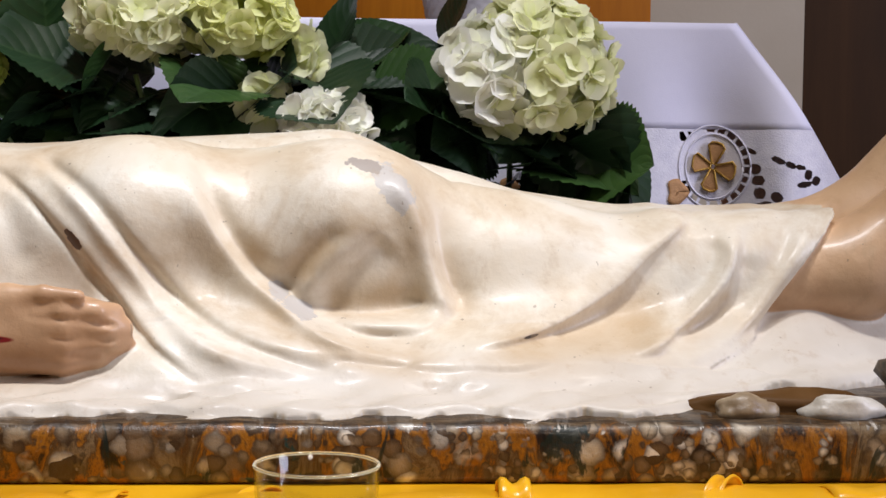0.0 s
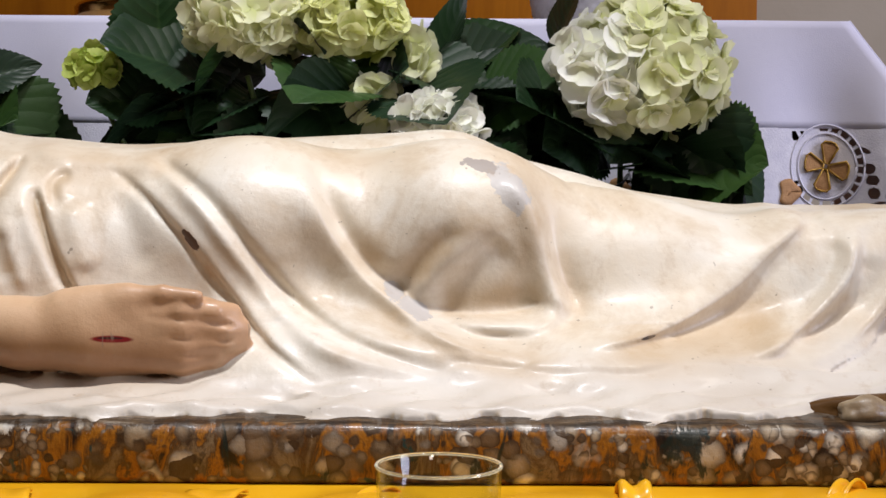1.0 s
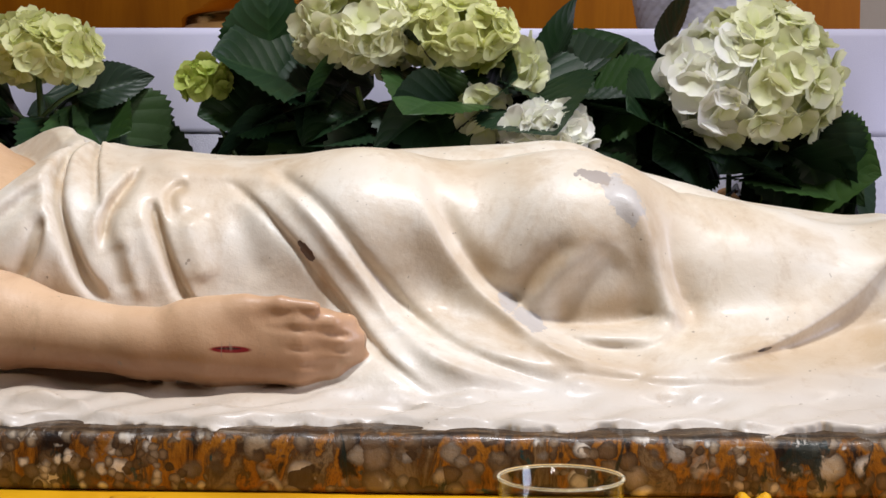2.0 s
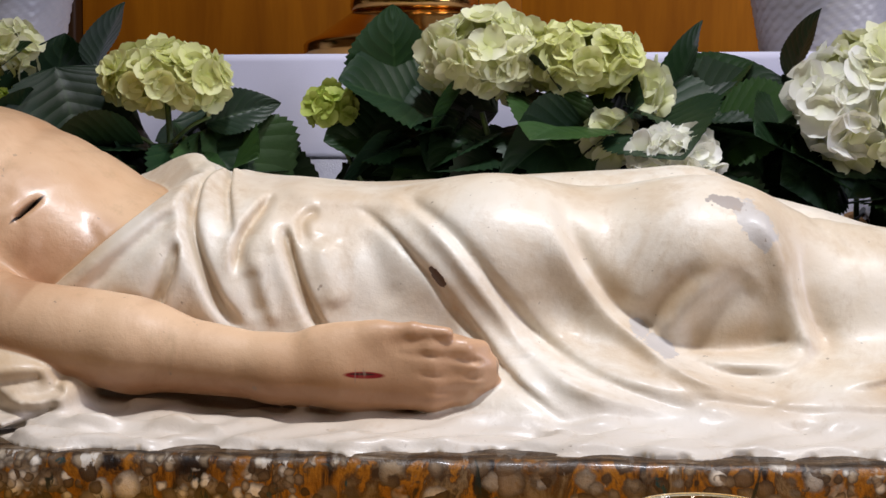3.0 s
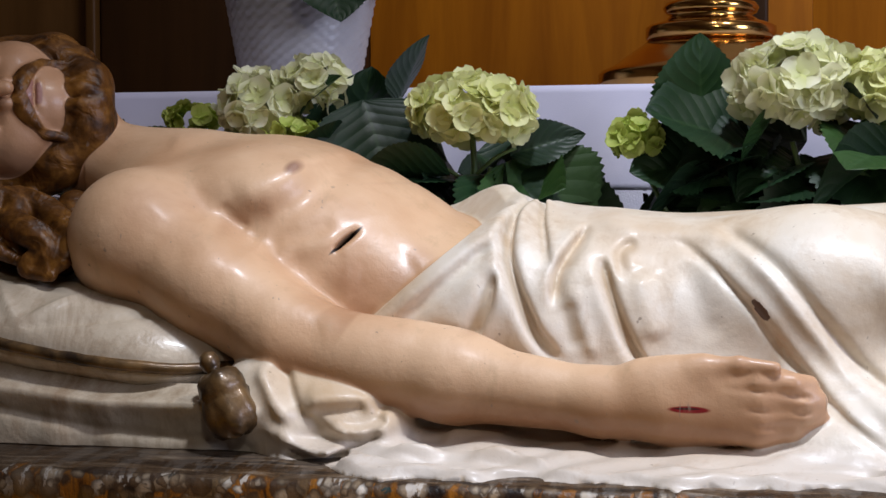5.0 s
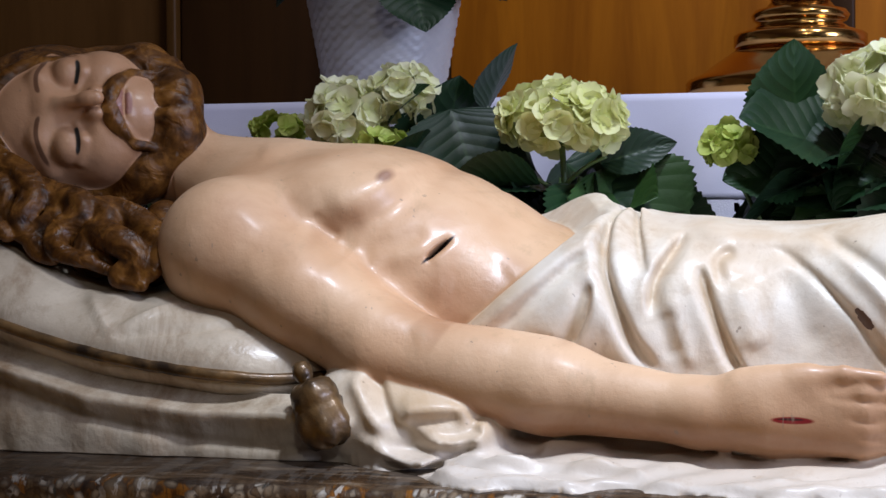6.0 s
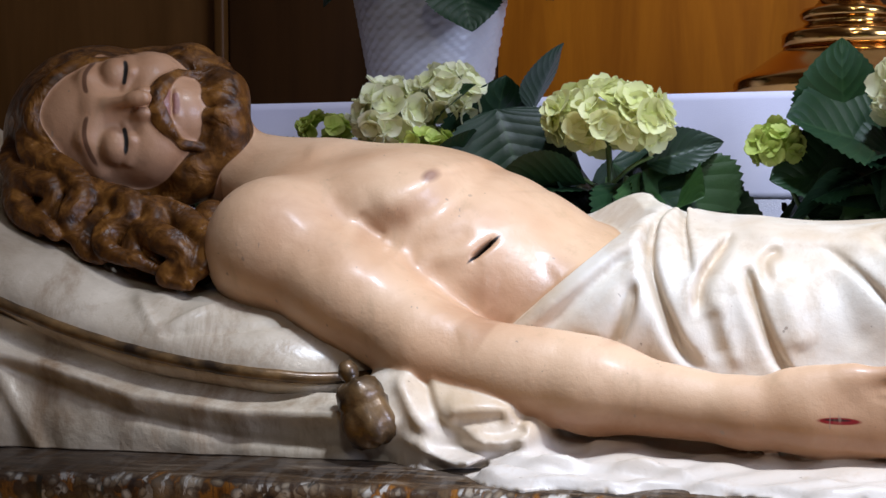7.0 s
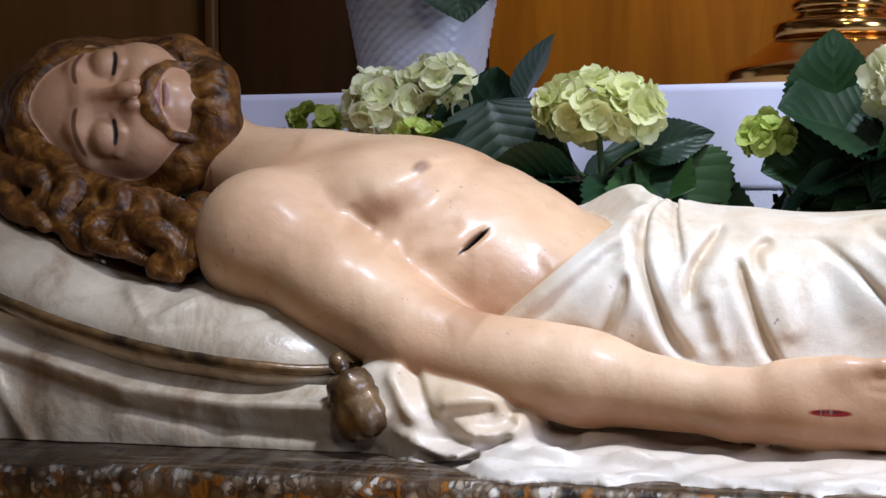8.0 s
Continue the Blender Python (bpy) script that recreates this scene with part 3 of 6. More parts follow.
            x, z = cx - 0.052 + 0.015 * v * math.cos(t) * (1 + 0.3 * math.cos(3 * t)), cz - 0.036 + 0.019 * v * math.sin(t)
            return (x, hang(x, z) - 0.0035, z)
        part("embroidery", grid_sheet(bmesh.new(), leafy, 20, 3, 0.0012), M_ORANGE_THREAD, ob, "ochre embroidered leaf")
    return tagged(ob, "white altar cloth with cut-work lace border and gold crosses", "tablecloth")


altar_cloth()


# ---- the bier: table, yellow satin, painted slab ----
def bier():
    ob = empty("bier_table", (-0.4, 1.9, 0))
    part("tabletop", box(bmesh.new(), -1.3, 1.4, -0.40, 0.43, 0.70, 0.738, 0.006), M_WOOD_DARK, ob, smooth=False)
    for x in (-1.2, 1.3):
        for y in (-0.33, 0.36):
            part("leg", box(bmesh.new(), x - 0.04, x + 0.04, y - 0.04, y + 0.04, 0, 0.70, 0.005), M_WOOD_DARK, ob, smooth=False)
    tagged(ob, "dark wooden table under yellow satin cloth", "table")
    low = empty("low_bench", (-0.4, 1.33, 0))
    part("seat_board", box(bmesh.new(), -1.3, 1.4, -0.14, 0.13, 0.61, 0.65, 0.006), M_WOOD_DARK, low, smooth=False)
    for x in (-1.2, 1.3):
        part("leg", box(bmesh.new(), x - 0.04, x + 0.04, -0.10, 0.10, 0, 0.61, 0.005), M_WOOD_DARK, low, smooth=False)
    tagged(low, "narrow dark wooden bench in front of the table", "bench")


bier()


def satin_top(x, y):
    n = noise.noise(Vector((x * 5.0, y * 14, 0.3))) * 0.009 + noise.noise(Vector((x * 16, y * 30, 1.7))) * 0.005
    ruffle = 0.008 * abs(math.sin(x * 11 + 1.5 * math.sin(x * 4))) ** 3
    near = max(0.0, min(1.0, (1.60 - y) / 0.05))
    return 0.743 + (n + ruffle) * near + 0.006 * max(0, math.sin((x - 0.22) * 5.5)) * near * (1 if 0.2 < x < 0.75 else 0)


def satin_cloth():
    ob = empty("satin_cloth", (0, 0, 0))

    def flat(u, v):
        x, y = -1.72 + u * 2.74, 1.492 + v * 0.60
        return (x, y, satin_top(x, y))
    part("cloth_top", grid_sheet(bmesh.new(), flat, 420, 30), M_SATIN, ob)

    def fall(u, v):
        x = -1.72 + u * 2.74
        pleat = 0.010 * math.sin(x * 46 + 2 * math.sin(x * 7)) * min(1, v * 2.5)
        return (x, 1.492 - 0.006 * math.sin(min(1, v * 6) * math.pi / 2) + pleat * 0.6, satin_top(x, 1.492) - v * 0.085)
    part("cloth_fall", grid_sheet(bmesh.new(), fall, 420, 12), M_SATIN, ob)
    # gathered ribbon loops along the slab's foot
    for x, w, h, turn in ((0.145, 0.030, 0.018, 0), (-0.235, 0.05, 0.006, 12), (0.338, 0.020, 0.020, 35), (-0.088, 0.02, 0.010, 30), (-0.42, 0.04, 0.006, -8), (0.47, 0.07, 0.010, -6), (-0.60, 0.05, 0.007, 6)):
        bm = bmesh.new()

        def loop(u, v, x=x, w=w, h=h, turn=turn):
            a = math.pi * u
            px, py = x + (v - 0.5) * w, 1.548 + 0.022 * math.cos(a)
            return (px + math.tan(radians(turn)) * (py - 1.548), py, 0.744 + h * math.sin(a) * (0.8 + 0.2 * math.sin(v * 9)))
        grid_sheet(bm, loop, 14, 8, 0.002)
        part("ribbon_loop", bm, M_SATIN, ob)
    tagged(ob, "shiny yellow satin cloth gathered round the slab's foot", "cloth")


satin_cloth()


def slab():
    """The slab that carries the figure, with an uneven sloping rim and a few rock lumps."""
    bm = bmesh.new()
    NX = 360
    prof = [(2.13, 0.745), (1.606, 0.745), (1.602, 0.752), (1.600, 0.790), (1.603, 0.798), (1.612, 0.8015), (1.640, 0.806), (1.70, 0.812), (2.12, 0.812), (2.13, 0.80)]
    rows = []
    for i in range(NX + 1):
        x = -1.62 + 2.44 * i / NX
        row = []
        for j, (y, z) in enumerate(prof):
            k = 1.0 if 2 <= j <= 6 else 0.0
            dy = k * (0.004 * noise.noise(Vector((x * 9, z * 20, 0))) + 0.003 * noise.noise(Vector((x * 30, z * 60, 3))))
            dz = k * (0.003 * noise.noise(Vector((x * 7, y * 20, 5))) + 0.0018 * noise.noise(Vector((x * 28, y * 50, 7)))) if j > 3 else 0
            row.append(bm.verts.new((x, y + dy, z + dz)))
        rows.append(row)
    m = len(prof)
    for a, b in zip(rows, rows[1:]):
        for j in range(m):
            bm.faces.new((a[j], a[(j + 1) % m], b[(j + 1) % m], b[j]))
    bm.faces.new(rows[0])
    bm.faces.new(list(reversed(rows[-1])))
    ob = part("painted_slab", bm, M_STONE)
    tagged(ob, "slab painted as mottled brown rock under glossy varnish", "base")


slab()


M_TAN_ROCK = simple("tan_rock_paint", (0.16, 0.10, 0.05), (0.40, 0.31, 0.20), 30, 0.4, bump_scale=90, bump_strength=0.4)
M_WHITE_ROCK = simple("white_rock_paint", (0.42, 0.37, 0.30), (0.74, 0.70, 0.64), 26, 0.4, bump_scale=90, bump_strength=0.4)


def rock(at, size, seed, mat, label):
    bm = bmesh.new()
    bmesh.ops.create_icosphere(bm, subdivisions=3, radius=1)
    for v in bm.verts:
        n = noise.noise(v.co * 1.4 + Vector((seed, 0, 0))) * 0.35
        v.co *= 1 + n
        v.co = Vector((v.co.x * size[0], v.co.y * size[1], v.co.z * size[2])) + Vector(at)
    tagged(part("rock_lump", bm, mat), label, "rock")


rock((0.378, 1.634, 0.810), (0.032, 0.016, 0.015), 1, M_TAN_ROCK, "brown painted rock lump on the slab's rim")
rock((0.472, 1.632, 0.810), (0.038, 0.018, 0.017), 2, M_WHITE_ROCK, "white painted rock lump on the slab's rim")
rock((0.425, 1.655, 0.808), (0.10, 0.028, 0.018), 7, M_WOOD_MID, "dark painted rock ledge on the slab's rim")
rock((0.585, 1.66, 0.83), (0.07, 0.04, 0.040), 3, M_STONE, "brown painted rock lump under the feet")


# ---- the lying figure: one smooth solid grown from simple volumes ----
class Solid:
    """A signed-distance grid."""

    def __init__(self, lo, hi, step):
        self.lo, self.step = np.array(lo), step
        self.n = np.ceil((np.array(hi) - self.lo) / step).astype(int) + 1
        self.axes = [(self.lo[a] + step * np.arange(self.n[a])).astype(np.float32) for a in range(3)]
        self.f = np.full(self.n, 0.2, np.float32)

    def window(self, lo, hi, margin=0.05):
        sl = []
        for a in range(3):
            i0 = int(np.clip((lo[a] - margin - self.lo[a]) / self.step, 0, self.n[a]))
            i1 = int(np.clip((hi[a] + margin - self.lo[a]) / self.step + 2, 0, self.n[a]))
            sl.append(slice(i0, i1))
        X, Y, Z = self.axes[0][sl[0]][:, None, None], self.axes[1][sl[1]][None, :, None], self.axes[2][sl[2]][None, None, :]
        return tuple(sl), X, Y, Z

    def put(self, sl, d, k, cut=False):
        a = self.f[sl]
        if a.size == 0:
            return
        if cut:
            d = -d
            h = np.maximum(k - np.abs(a - d), 0) / k
            self.f[sl] = np.maximum(a, d) + h * h * k / 4
        else:
            h = np.maximum(k - np.abs(a - d), 0) / k
            self.f[sl] = np.minimum(a, d) - h * h * k / 4

    def limb(self, a, ra, b, rb, k=0.03, cut=False):
        a, b = np.array(a, float), np.array(b, float)
        r = max(ra, rb)
        sl, X, Y, Z = self.window(np.minimum(a, b) - r, np.maximum(a, b) + r)
        v = b - a
        L = max(v @ v, 1e-9)
        t = np.clip(((X - a[0]) * v[0] + (Y - a[1]) * v[1] + (Z - a[2]) * v[2]) / L, 0, 1)
        d = np.sqrt((X - a[0] - t * v[0]) ** 2 + (Y - a[1] - t * v[1]) ** 2 + (Z - a[2] - t * v[2]) ** 2) - (ra + (rb - ra) * t)
        self.put(sl, d.astype(np.float32), k, cut)

    def ball(self, c, r, k=0.03, turn=None, cut=False):
        """An ellipsoid; turn: rows of its own axes."""
        c, r = np.array(c, float), np.array(r, float)
        R = np.eye(3) if turn is None else np.array(turn, float)
        ext = np.sqrt(((R * r[:, None]) ** 2).sum(0))
        sl, X, Y, Z = self.window(c - ext, c + ext)
        q = [((X - c[0]) * R[i, 0] + (Y - c[1]) * R[i, 1] + (Z - c[2]) * R[i, 2]) for i in range(3)]
        k0 = np.sqrt(sum((q[i] / r[i]) ** 2 for i in range(3)))
        k1 = np.sqrt(sum((q[i] / r[i] ** 2) ** 2 for i in range(3))) + 1e-6
        self.put(sl, (k0 * (k0 - 1) / k1).astype(np.float32), k, cut)

    def sample(self, P):
        q = (P - self.lo) / self.step
        i = np.clip(np.floor(q).astype(int), 0, self.n - 2)
        t = np.clip(q - i, 0, 1)
        out = 0
        for dx in (0, 1):
            for dy in (0, 1):
                for dz in (0, 1):
                    wgt = (t[:, 0] if dx else 1 - t[:, 0]) * (t[:, 1] if dy else 1 - t[:, 1]) * (t[:, 2] if dz else 1 - t[:, 2])
                    out = out + wgt * self.f[i[:, 0] + dx, i[:, 1] + dy, i[:, 2] + dz]
        return out


def skin_of(f, lo, step, passes=1):
    """Vertices and quads of the surface where f is zero."""
    s = f < 0
    cells = np.zeros(np.array(f.shape) - 1, np.int8)
    corners = [(dx, dy, dz) for dx in (0, 1) for dy in (0, 1) for dz in (0, 1)]
    nx, ny, nz = cells.shape
    for dx, dy, dz in corners:
        cells += s[dx:dx + nx, dy:dy + ny, dz:dz + nz]
    act = np.argwhere((cells > 0) & (cells < 8))
    vid = np.full(cells.shape, -1, np.int32)
    vid[act[:, 0], act[:, 1], act[:, 2]] = np.arange(len(act))
    val = np.stack([f[act[:, 0] + c[0], act[:, 1] + c[1], act[:, 2] + c[2]] for c in corners], 1)
    pos, cnt = np.zeros((len(act), 3)), np.zeros(len(act))
    for i in range(8):
        for j in range(i + 1, 8):
            ci, cj = np.array(corners[i]), np.array(corners[j])
            if np.abs(ci - cj).sum() != 1:
                continue
            m = (val[:, i] < 0) != (val[:, j] < 0)
            t = val[m, i] / (val[m, i] - val[m, j])
            pos[m] += ci + t[:, None] * (cj - ci)
            cnt[m] += 1
    verts = np.array(lo) + step * (act + pos / cnt[:, None])
    quads = []
    for a in range(3):
        b, c = (a + 1) % 3, (a + 2) % 3
        s0 = np.take(s, range(0, s.shape[a] - 1), a)
        s1 = np.take(s, range(1, s.shape[a]), a)
        e = np.argwhere(s0 != s1)
        e = e[(e[:, b] > 0) & (e[:, c] > 0) & (e[:, b] < s.shape[b] - 1) & (e[:, c] < s.shape[c] - 1)]
        inside = s0[e[:, 0], e[:, 1], e[:, 2]]
        ids = []
        for db, dc in ((1, 1), (0, 1), (0, 0), (1, 0)):
            q = e.copy()
            q[:, b] -= db
            q[:, c] -= dc
            ids.append(vid[q[:, 0], q[:, 1], q[:, 2]])
        ids = np.stack(ids, 1)
        ids[~inside] = ids[~inside][:, ::-1]
        quads.append(ids)
    quads = np.concatenate(quads)
    quads = quads[(quads >= 0).all(1)]
    for _ in range(passes):
        acc, num = np.zeros_like(verts), np.zeros(len(verts))
        for k in range(4):
            i, j = quads[:, k], quads[:, (k + 1) % 4]
            for ax in range(3):
                acc[:, ax] += np.bincount(i, verts[j, ax], len(verts)) + np.bincount(j, verts[i, ax], len(verts))
            num += np.bincount(i, minlength=len(verts)) + np.bincount(j, minlength=len(verts))
        verts = verts * 0.5 + 0.5 * acc / np.maximum(num, 1)[:, None]
    return verts, quads


LO, HI, STEP = (-1.10, 1.59, 0.785), (0.68, 2.17, 1.21), 0.0026
flesh, drape = Solid(LO, HI, STEP), Solid(LO, HI, STEP)

# torso, shoulders, neck
flesh.ball((-0.905, 1.985, 1.010), (0.165, 0.185, 0.140), 0.05)
flesh.ball((-0.80, 1.975, 0.990), (0.15, 0.175, 0.128), 0.06)
flesh.ball((-0.66, 1.965, 0.940), (0.20, 0.160, 0.098), 0.08)
flesh.ball((-0.865, 1.885, 1.072), (0.085, 0.075, 0.050), 0.04)
flesh.ball((-0.880, 2.05, 1.085), (0.085, 0.075, 0.048), 0.04)
flesh.limb((-0.99, 1.835, 1.030), 0.070, (-0.99, 2.09, 1.075), 0.07, 0.05)
flesh.limb((-1.00, 1.965, 1.09), 0.060, (-1.10, 1.970, 1.12), 0.052, 0.05)
# the near arm
flesh.ball((-0.985, 1.815, 1.030), (0.068, 0.066, 0.072), 0.03)
flesh.limb((-0.985, 1.812, 1.025), 0.064, (-0.885, 1.785, 0.980), 0.056, 0.03)
flesh.limb((-0.885, 1.785, 0.980), 0.056, (-0.785, 1.758, 0.925), 0.050, 0.03)
flesh.ball((-0.66, 1.745, 0.899), (0.12, 0.045, 0.046), 0.03)
flesh.limb((-0.785, 1.758, 0.922), 0.048, (-0.60, 1.738, 0.888), 0.043, 0.02)
flesh.limb((-0.60, 1.735, 0.888), 0.043, (-0.44, 1.712, 0.871), 0.032, 0.02)
flesh.limb((-0.44, 1.712, 0.871), 0.032, (-0.38, 1.706, 0.872), 0.032, 0.02)
# the hand
flesh.ball((-0.355, 1.707, 0.874), (0.066, 0.027, 0.040), 0.03)
flesh.ball((-0.290, 1.712, 0.874), (0.070, 0.024, 0.038), 0.02)
for i in range(4):
    z0, z1 = 0.899 - 0.0175 * i, 0.895 - 0.0150 * i
    reach = (-0.002, 0.006, 0.007, -0.004)[i]
    flesh.limb((-0.355, 1.699, 0.874 + 0.7 * (z0 - 0.874)), 0.013, (-0.285, 1.692 + 0.002 * i, z0), 0.0115, 0.016)
    flesh.limb((-0.285, 1.692 + 0.002 * i, z0), 0.0118, (-0.250 + reach, 1.698 + 0.003 * i, z1), 0.0105, 0.005)
    flesh.limb((-0.250 + reach, 1.698 + 0.003 * i, z1), 0.0105, (-0.235 + reach, 1.712 + 0.003 * i, z1 - 0.002), 0.0100, 0.005)
# hollows between the fingers, then the thumb laid along the forefinger
for a, b, c, deep in (((-0.318, 1.677, 0.892), (-0.274, 1.679, 0.889), (-0.218, 1.700, 0.880), 0.0036), ((-0.295, 1.679, 0.871), (-0.262, 1.684, 0.868), (-0.214, 1.702, 0.866), 0.0030), ((-0.285, 1.684, 0.854), (-0.253, 1.690, 0.853), (-0.222, 1.702, 0.854), 0.0024)):
    flesh.limb(a, deep * 0.3, b, deep, 0.003, cut=True)
    flesh.limb(b, deep, c, deep, 0.002, cut=True)
flesh.limb((-0.395, 1.704, 0.892), 0.022, (-0.338, 1.694, 0.909), 0.013, 0.018)
flesh.limb((-0.345, 1.693, 0.9085), 0.0120, (-0.302, 1.688, 0.9140), 0.0085, 0.008)
flesh.limb((-0.302, 1.688, 0.9140), 0.0085, (-0.268, 1.687, 0.9115), 0.0066, 0.004)
flesh.limb((-0.345, 1.672, 0.9065), 0.0012, (-0.300, 1.674, 0.9050), 0.0026, 0.005, cut=True)
flesh.limb((-0.300, 1.674, 0.9050), 0.0026, (-0.258, 1.679, 0.9030), 0.0022, 0.004, cut=True)
# shins and feet past the hem
flesh.limb((0.40, 1.90, 0.905), 0.056, (0.56, 1.885, 0.925), 0.050, 0.03)
flesh.limb((0.56, 1.885, 0.925), 0.050, (0.66, 1.88, 1.02), 0.042, 0.03)
flesh.limb((0.42, 2.0, 0.92), 0.055, (0.58, 1.98, 0.96), 0.05, 0.03)
flesh.limb((0.58, 1.98, 0.96), 0.05, (0.66, 1.97, 1.06), 0.042, 0.03)
flesh.ball((-0.74, 1.82, 1.028), (0.015, 0.02, 0.003), 0.006, turn=((0.7, 0, 0.7), (0, 1, 0), (-0.7, 0, 0.7)), cut=True)

# legs under the cloth
drape.limb((-0.46, 1.915, 0.930), 0.118, (-0.25, 1.905, 0.938), 0.116, 0.05)
drape.limb((-0.25, 1.905, 0.938), 0.112, (-0.02, 1.905, 0.947), 0.108, 0.05)
drape.limb((-0.02, 1.905, 0.947), 0.106, (0.18, 1.905, 0.905), 0.092, 0.04)
drape.limb((0.18, 1.905, 0.905), 0.090, (0.40, 1.905, 0.893), 0.078, 0.04)
drape.limb((-0.46, 2.03, 0.935), 0.115, (-0.03, 2.03, 0.955), 0.118, 0.012)
drape.limb((-0.03, 2.02, 0.955), 0.115, (0.09, 2.015, 0.925), 0.098, 0.012)
drape.limb((0.09, 2.015, 0.925), 0.094, (0.40, 2.00, 0.900), 0.076, 0.04)
drape.ball((-0.22, 1.86, 0.985), (0.075, 0.075, 0.060), 0.05)
drape.ball((0.0, 1.855, 0.985), (0.080, 0.065, 0.058), 0.05)
drape.limb((0.38, 1.90, 0.905), 0.075, (0.56, 1.90, 0.930), 0.066, 0.04)
drape.limb((0.38, 2.0, 0.905), 0.075, (0.56, 1.985, 0.94), 0.06, 0.04)
# loose cloth falling to the slab
drape.ball((0.12, 1.93, 0.825), (0.40, 0.235, 0.062), 0.06)
drape.ball((-0.18, 1.92, 0.82), (0.22, 0.235, 0.075), 0.06)
drape.ball((-0.45, 1.94, 0.83), (0.25, 0.20, 0.09), 0.06)


def smooth_step(a):
    a = np.clip(a, 0, 1)
    return a * a * (3 - 2 * a)


# waist wrap: the torso's volume again, a little larger, on the cloth's side of the hem
wrap = Solid(LO, HI, STEP)
wrap.ball((-0.80, 1.975, 0.990), (0.158, 0.183, 0.136), 0.06)
wrap.ball((-0.64, 1.965, 0.945), (0.21, 0.170, 0.112), 0.08)
wrap.ball((-0.48, 1.955, 0.940), (0.20, 0.170, 0.115), 0.08)
wrap.ball((-0.61, 2.04, 1.03), (0.05, 0.06, 0.050), 0.04)
sl, X, Y, Z = wrap.window(LO, HI)
hem_x = np.float32(-0.702) + (Z - np.float32(0.946)) * np.float32(1.12) - np.maximum(Y - 1.93, 0) * np.float32(0.75)
hem_cut = (hem_x - X) * np.float32(0.66)
roll = -np.float32(0.006) * np.exp(-((hem_cut + 0.012) / 0.010) ** 2)
wrap.f = np.maximum(wrap.f + roll, hem_cut).astype(np.float32)
h_ = np.maximum(0.03 - np.abs(drape.f - wrap.f), 0) / 0.03
drape.f = np.minimum(drape.f, wrap.f) - h_ * h_ * 0.03 / 4
# the foot-end hem
foot_cut = (X - (np.float32(0.535) - (np.float32(0.993) - Z) * np.float32(0.87) - np.maximum(0.86 - Z, 0) * 1.5)) * np.float32(0.8)
drape.f = np.maximum(drape.f, foot_cut).astype(np.float32)

def stroke(gx, gz, line, left, right):
    """Closeness to a line, with its own reach on either side, thinning out at its ends."""
    pts = np.array([(p.x, p.z) for p in curve_points([(a, 0, b) for a, b in line], 6 * len(line))])
    best, at, side_ = np.full(gx.shape, 9.0), np.zeros(gx.shape), np.zeros(gx.shape)
    n = len(pts) - 1
    for i in range(n):
        a, v = pts[i], pts[i + 1] - pts[i]
        t = np.clip(((gx - a[0]) * v[0] + (gz - a[1]) * v[1]) / max(v @ v, 1e-12), 0, 1)
        d = np.hypot(gx - a[0] - t * v[0], gz - a[1] - t * v[1])
        m = d < best
        best[m], at[m] = d[m], ((i + t) / n)[m]
        side_[m] = (v[0] * (gz - a[1]) - v[1] * (gx - a[0]))[m]
    ends = smooth_step(np.minimum(at, 1 - at) / 0.22 + 0.08)
    return np.exp(-0.5 * (best / np.where(side_ > 0, left, right)) ** 2) * ends


gx, gz = np.meshgrid(drape.axes[0], drape.axes[2], indexing="ij")
cloth_relief, flesh_relief = np.zeros(gx.shape), np.zeros(gx.shape)


def fold(amount, left, right, *line):
    """A swelling or groove of the cloth along a line on its front, with its reach on either side."""
    cloth_relief[...] += amount * stroke(gx, gz, line, left, right)


def crease(deep, left, right, *line):
    """A groove pressed between two raised flanks."""
    fold(-deep * 1.25, left, right, *line)
    fold(deep * 0.45, 2.6 * left + 0.004, 2.6 * right + 0.004, *line)


def form(amount, left, right, *line):
    """The body's own modelling."""
    flesh_relief[...] += 0.75 * amount * stroke(gx, gz, line, left, right)


# legs and the long diagonal sweep
crease(0.0055, 0.006, 0.003, (-0.345, 1.048), (-0.316, 1.032), (-0.278, 1.008), (-0.248, 0.978), (-0.218, 0.939), (-0.177, 0.894), (-0.119, 0.861), (-0.052, 0.841), (0.020, 0.830))
fold(0.0072, 0.004, 0.010, (-0.330, 1.030), (-0.290, 1.005), (-0.262, 0.975), (-0.232, 0.936), (-0.191, 0.890), (-0.130, 0.855), (-0.060, 0.834))
crease(0.007, 0.010, 0.003, (-0.176, 1.062), (-0.153, 1.009), (-0.132, 0.970), (-0.103, 0.932), (-0.072, 0.909), (-0.038, 0.885), (0.008, 0.865), (0.064, 0.856), (0.130, 0.852))
fold(0.0104, 0.0035, 0.017, (-0.185, 1.050), (-0.162, 1.003), (-0.142, 0.964), (-0.113, 0.926), (-0.082, 0.902), (-0.048, 0.878), (0.000, 0.857), (0.060, 0.848))
fold(-0.0043, 0.010, 0.009, (-0.120, 0.912), (-0.062, 0.872), (-0.015, 0.855), (0.042, 0.843), (0.103, 0.838))
crease(0.0028, 0.003, 0.004, (-0.030, 0.848), (0.019, 0.841), (0.075, 0.836), (0.130, 0.836))
fold(-0.0065, 0.010, 0.010, (-0.005, 0.975), (-0.039, 0.950), (-0.062, 0.923), (-0.074, 0.908))
fold(0.0035, 0.008, 0.008, (0.000, 0.966), (-0.024, 0.944), (-0.047, 0.918), (-0.064, 0.898))
fold(-0.0060, 0.016, 0.010, (0.036, 0.965), (0.015, 0.945), (-0.008, 0.920), (-0.040, 0.892))
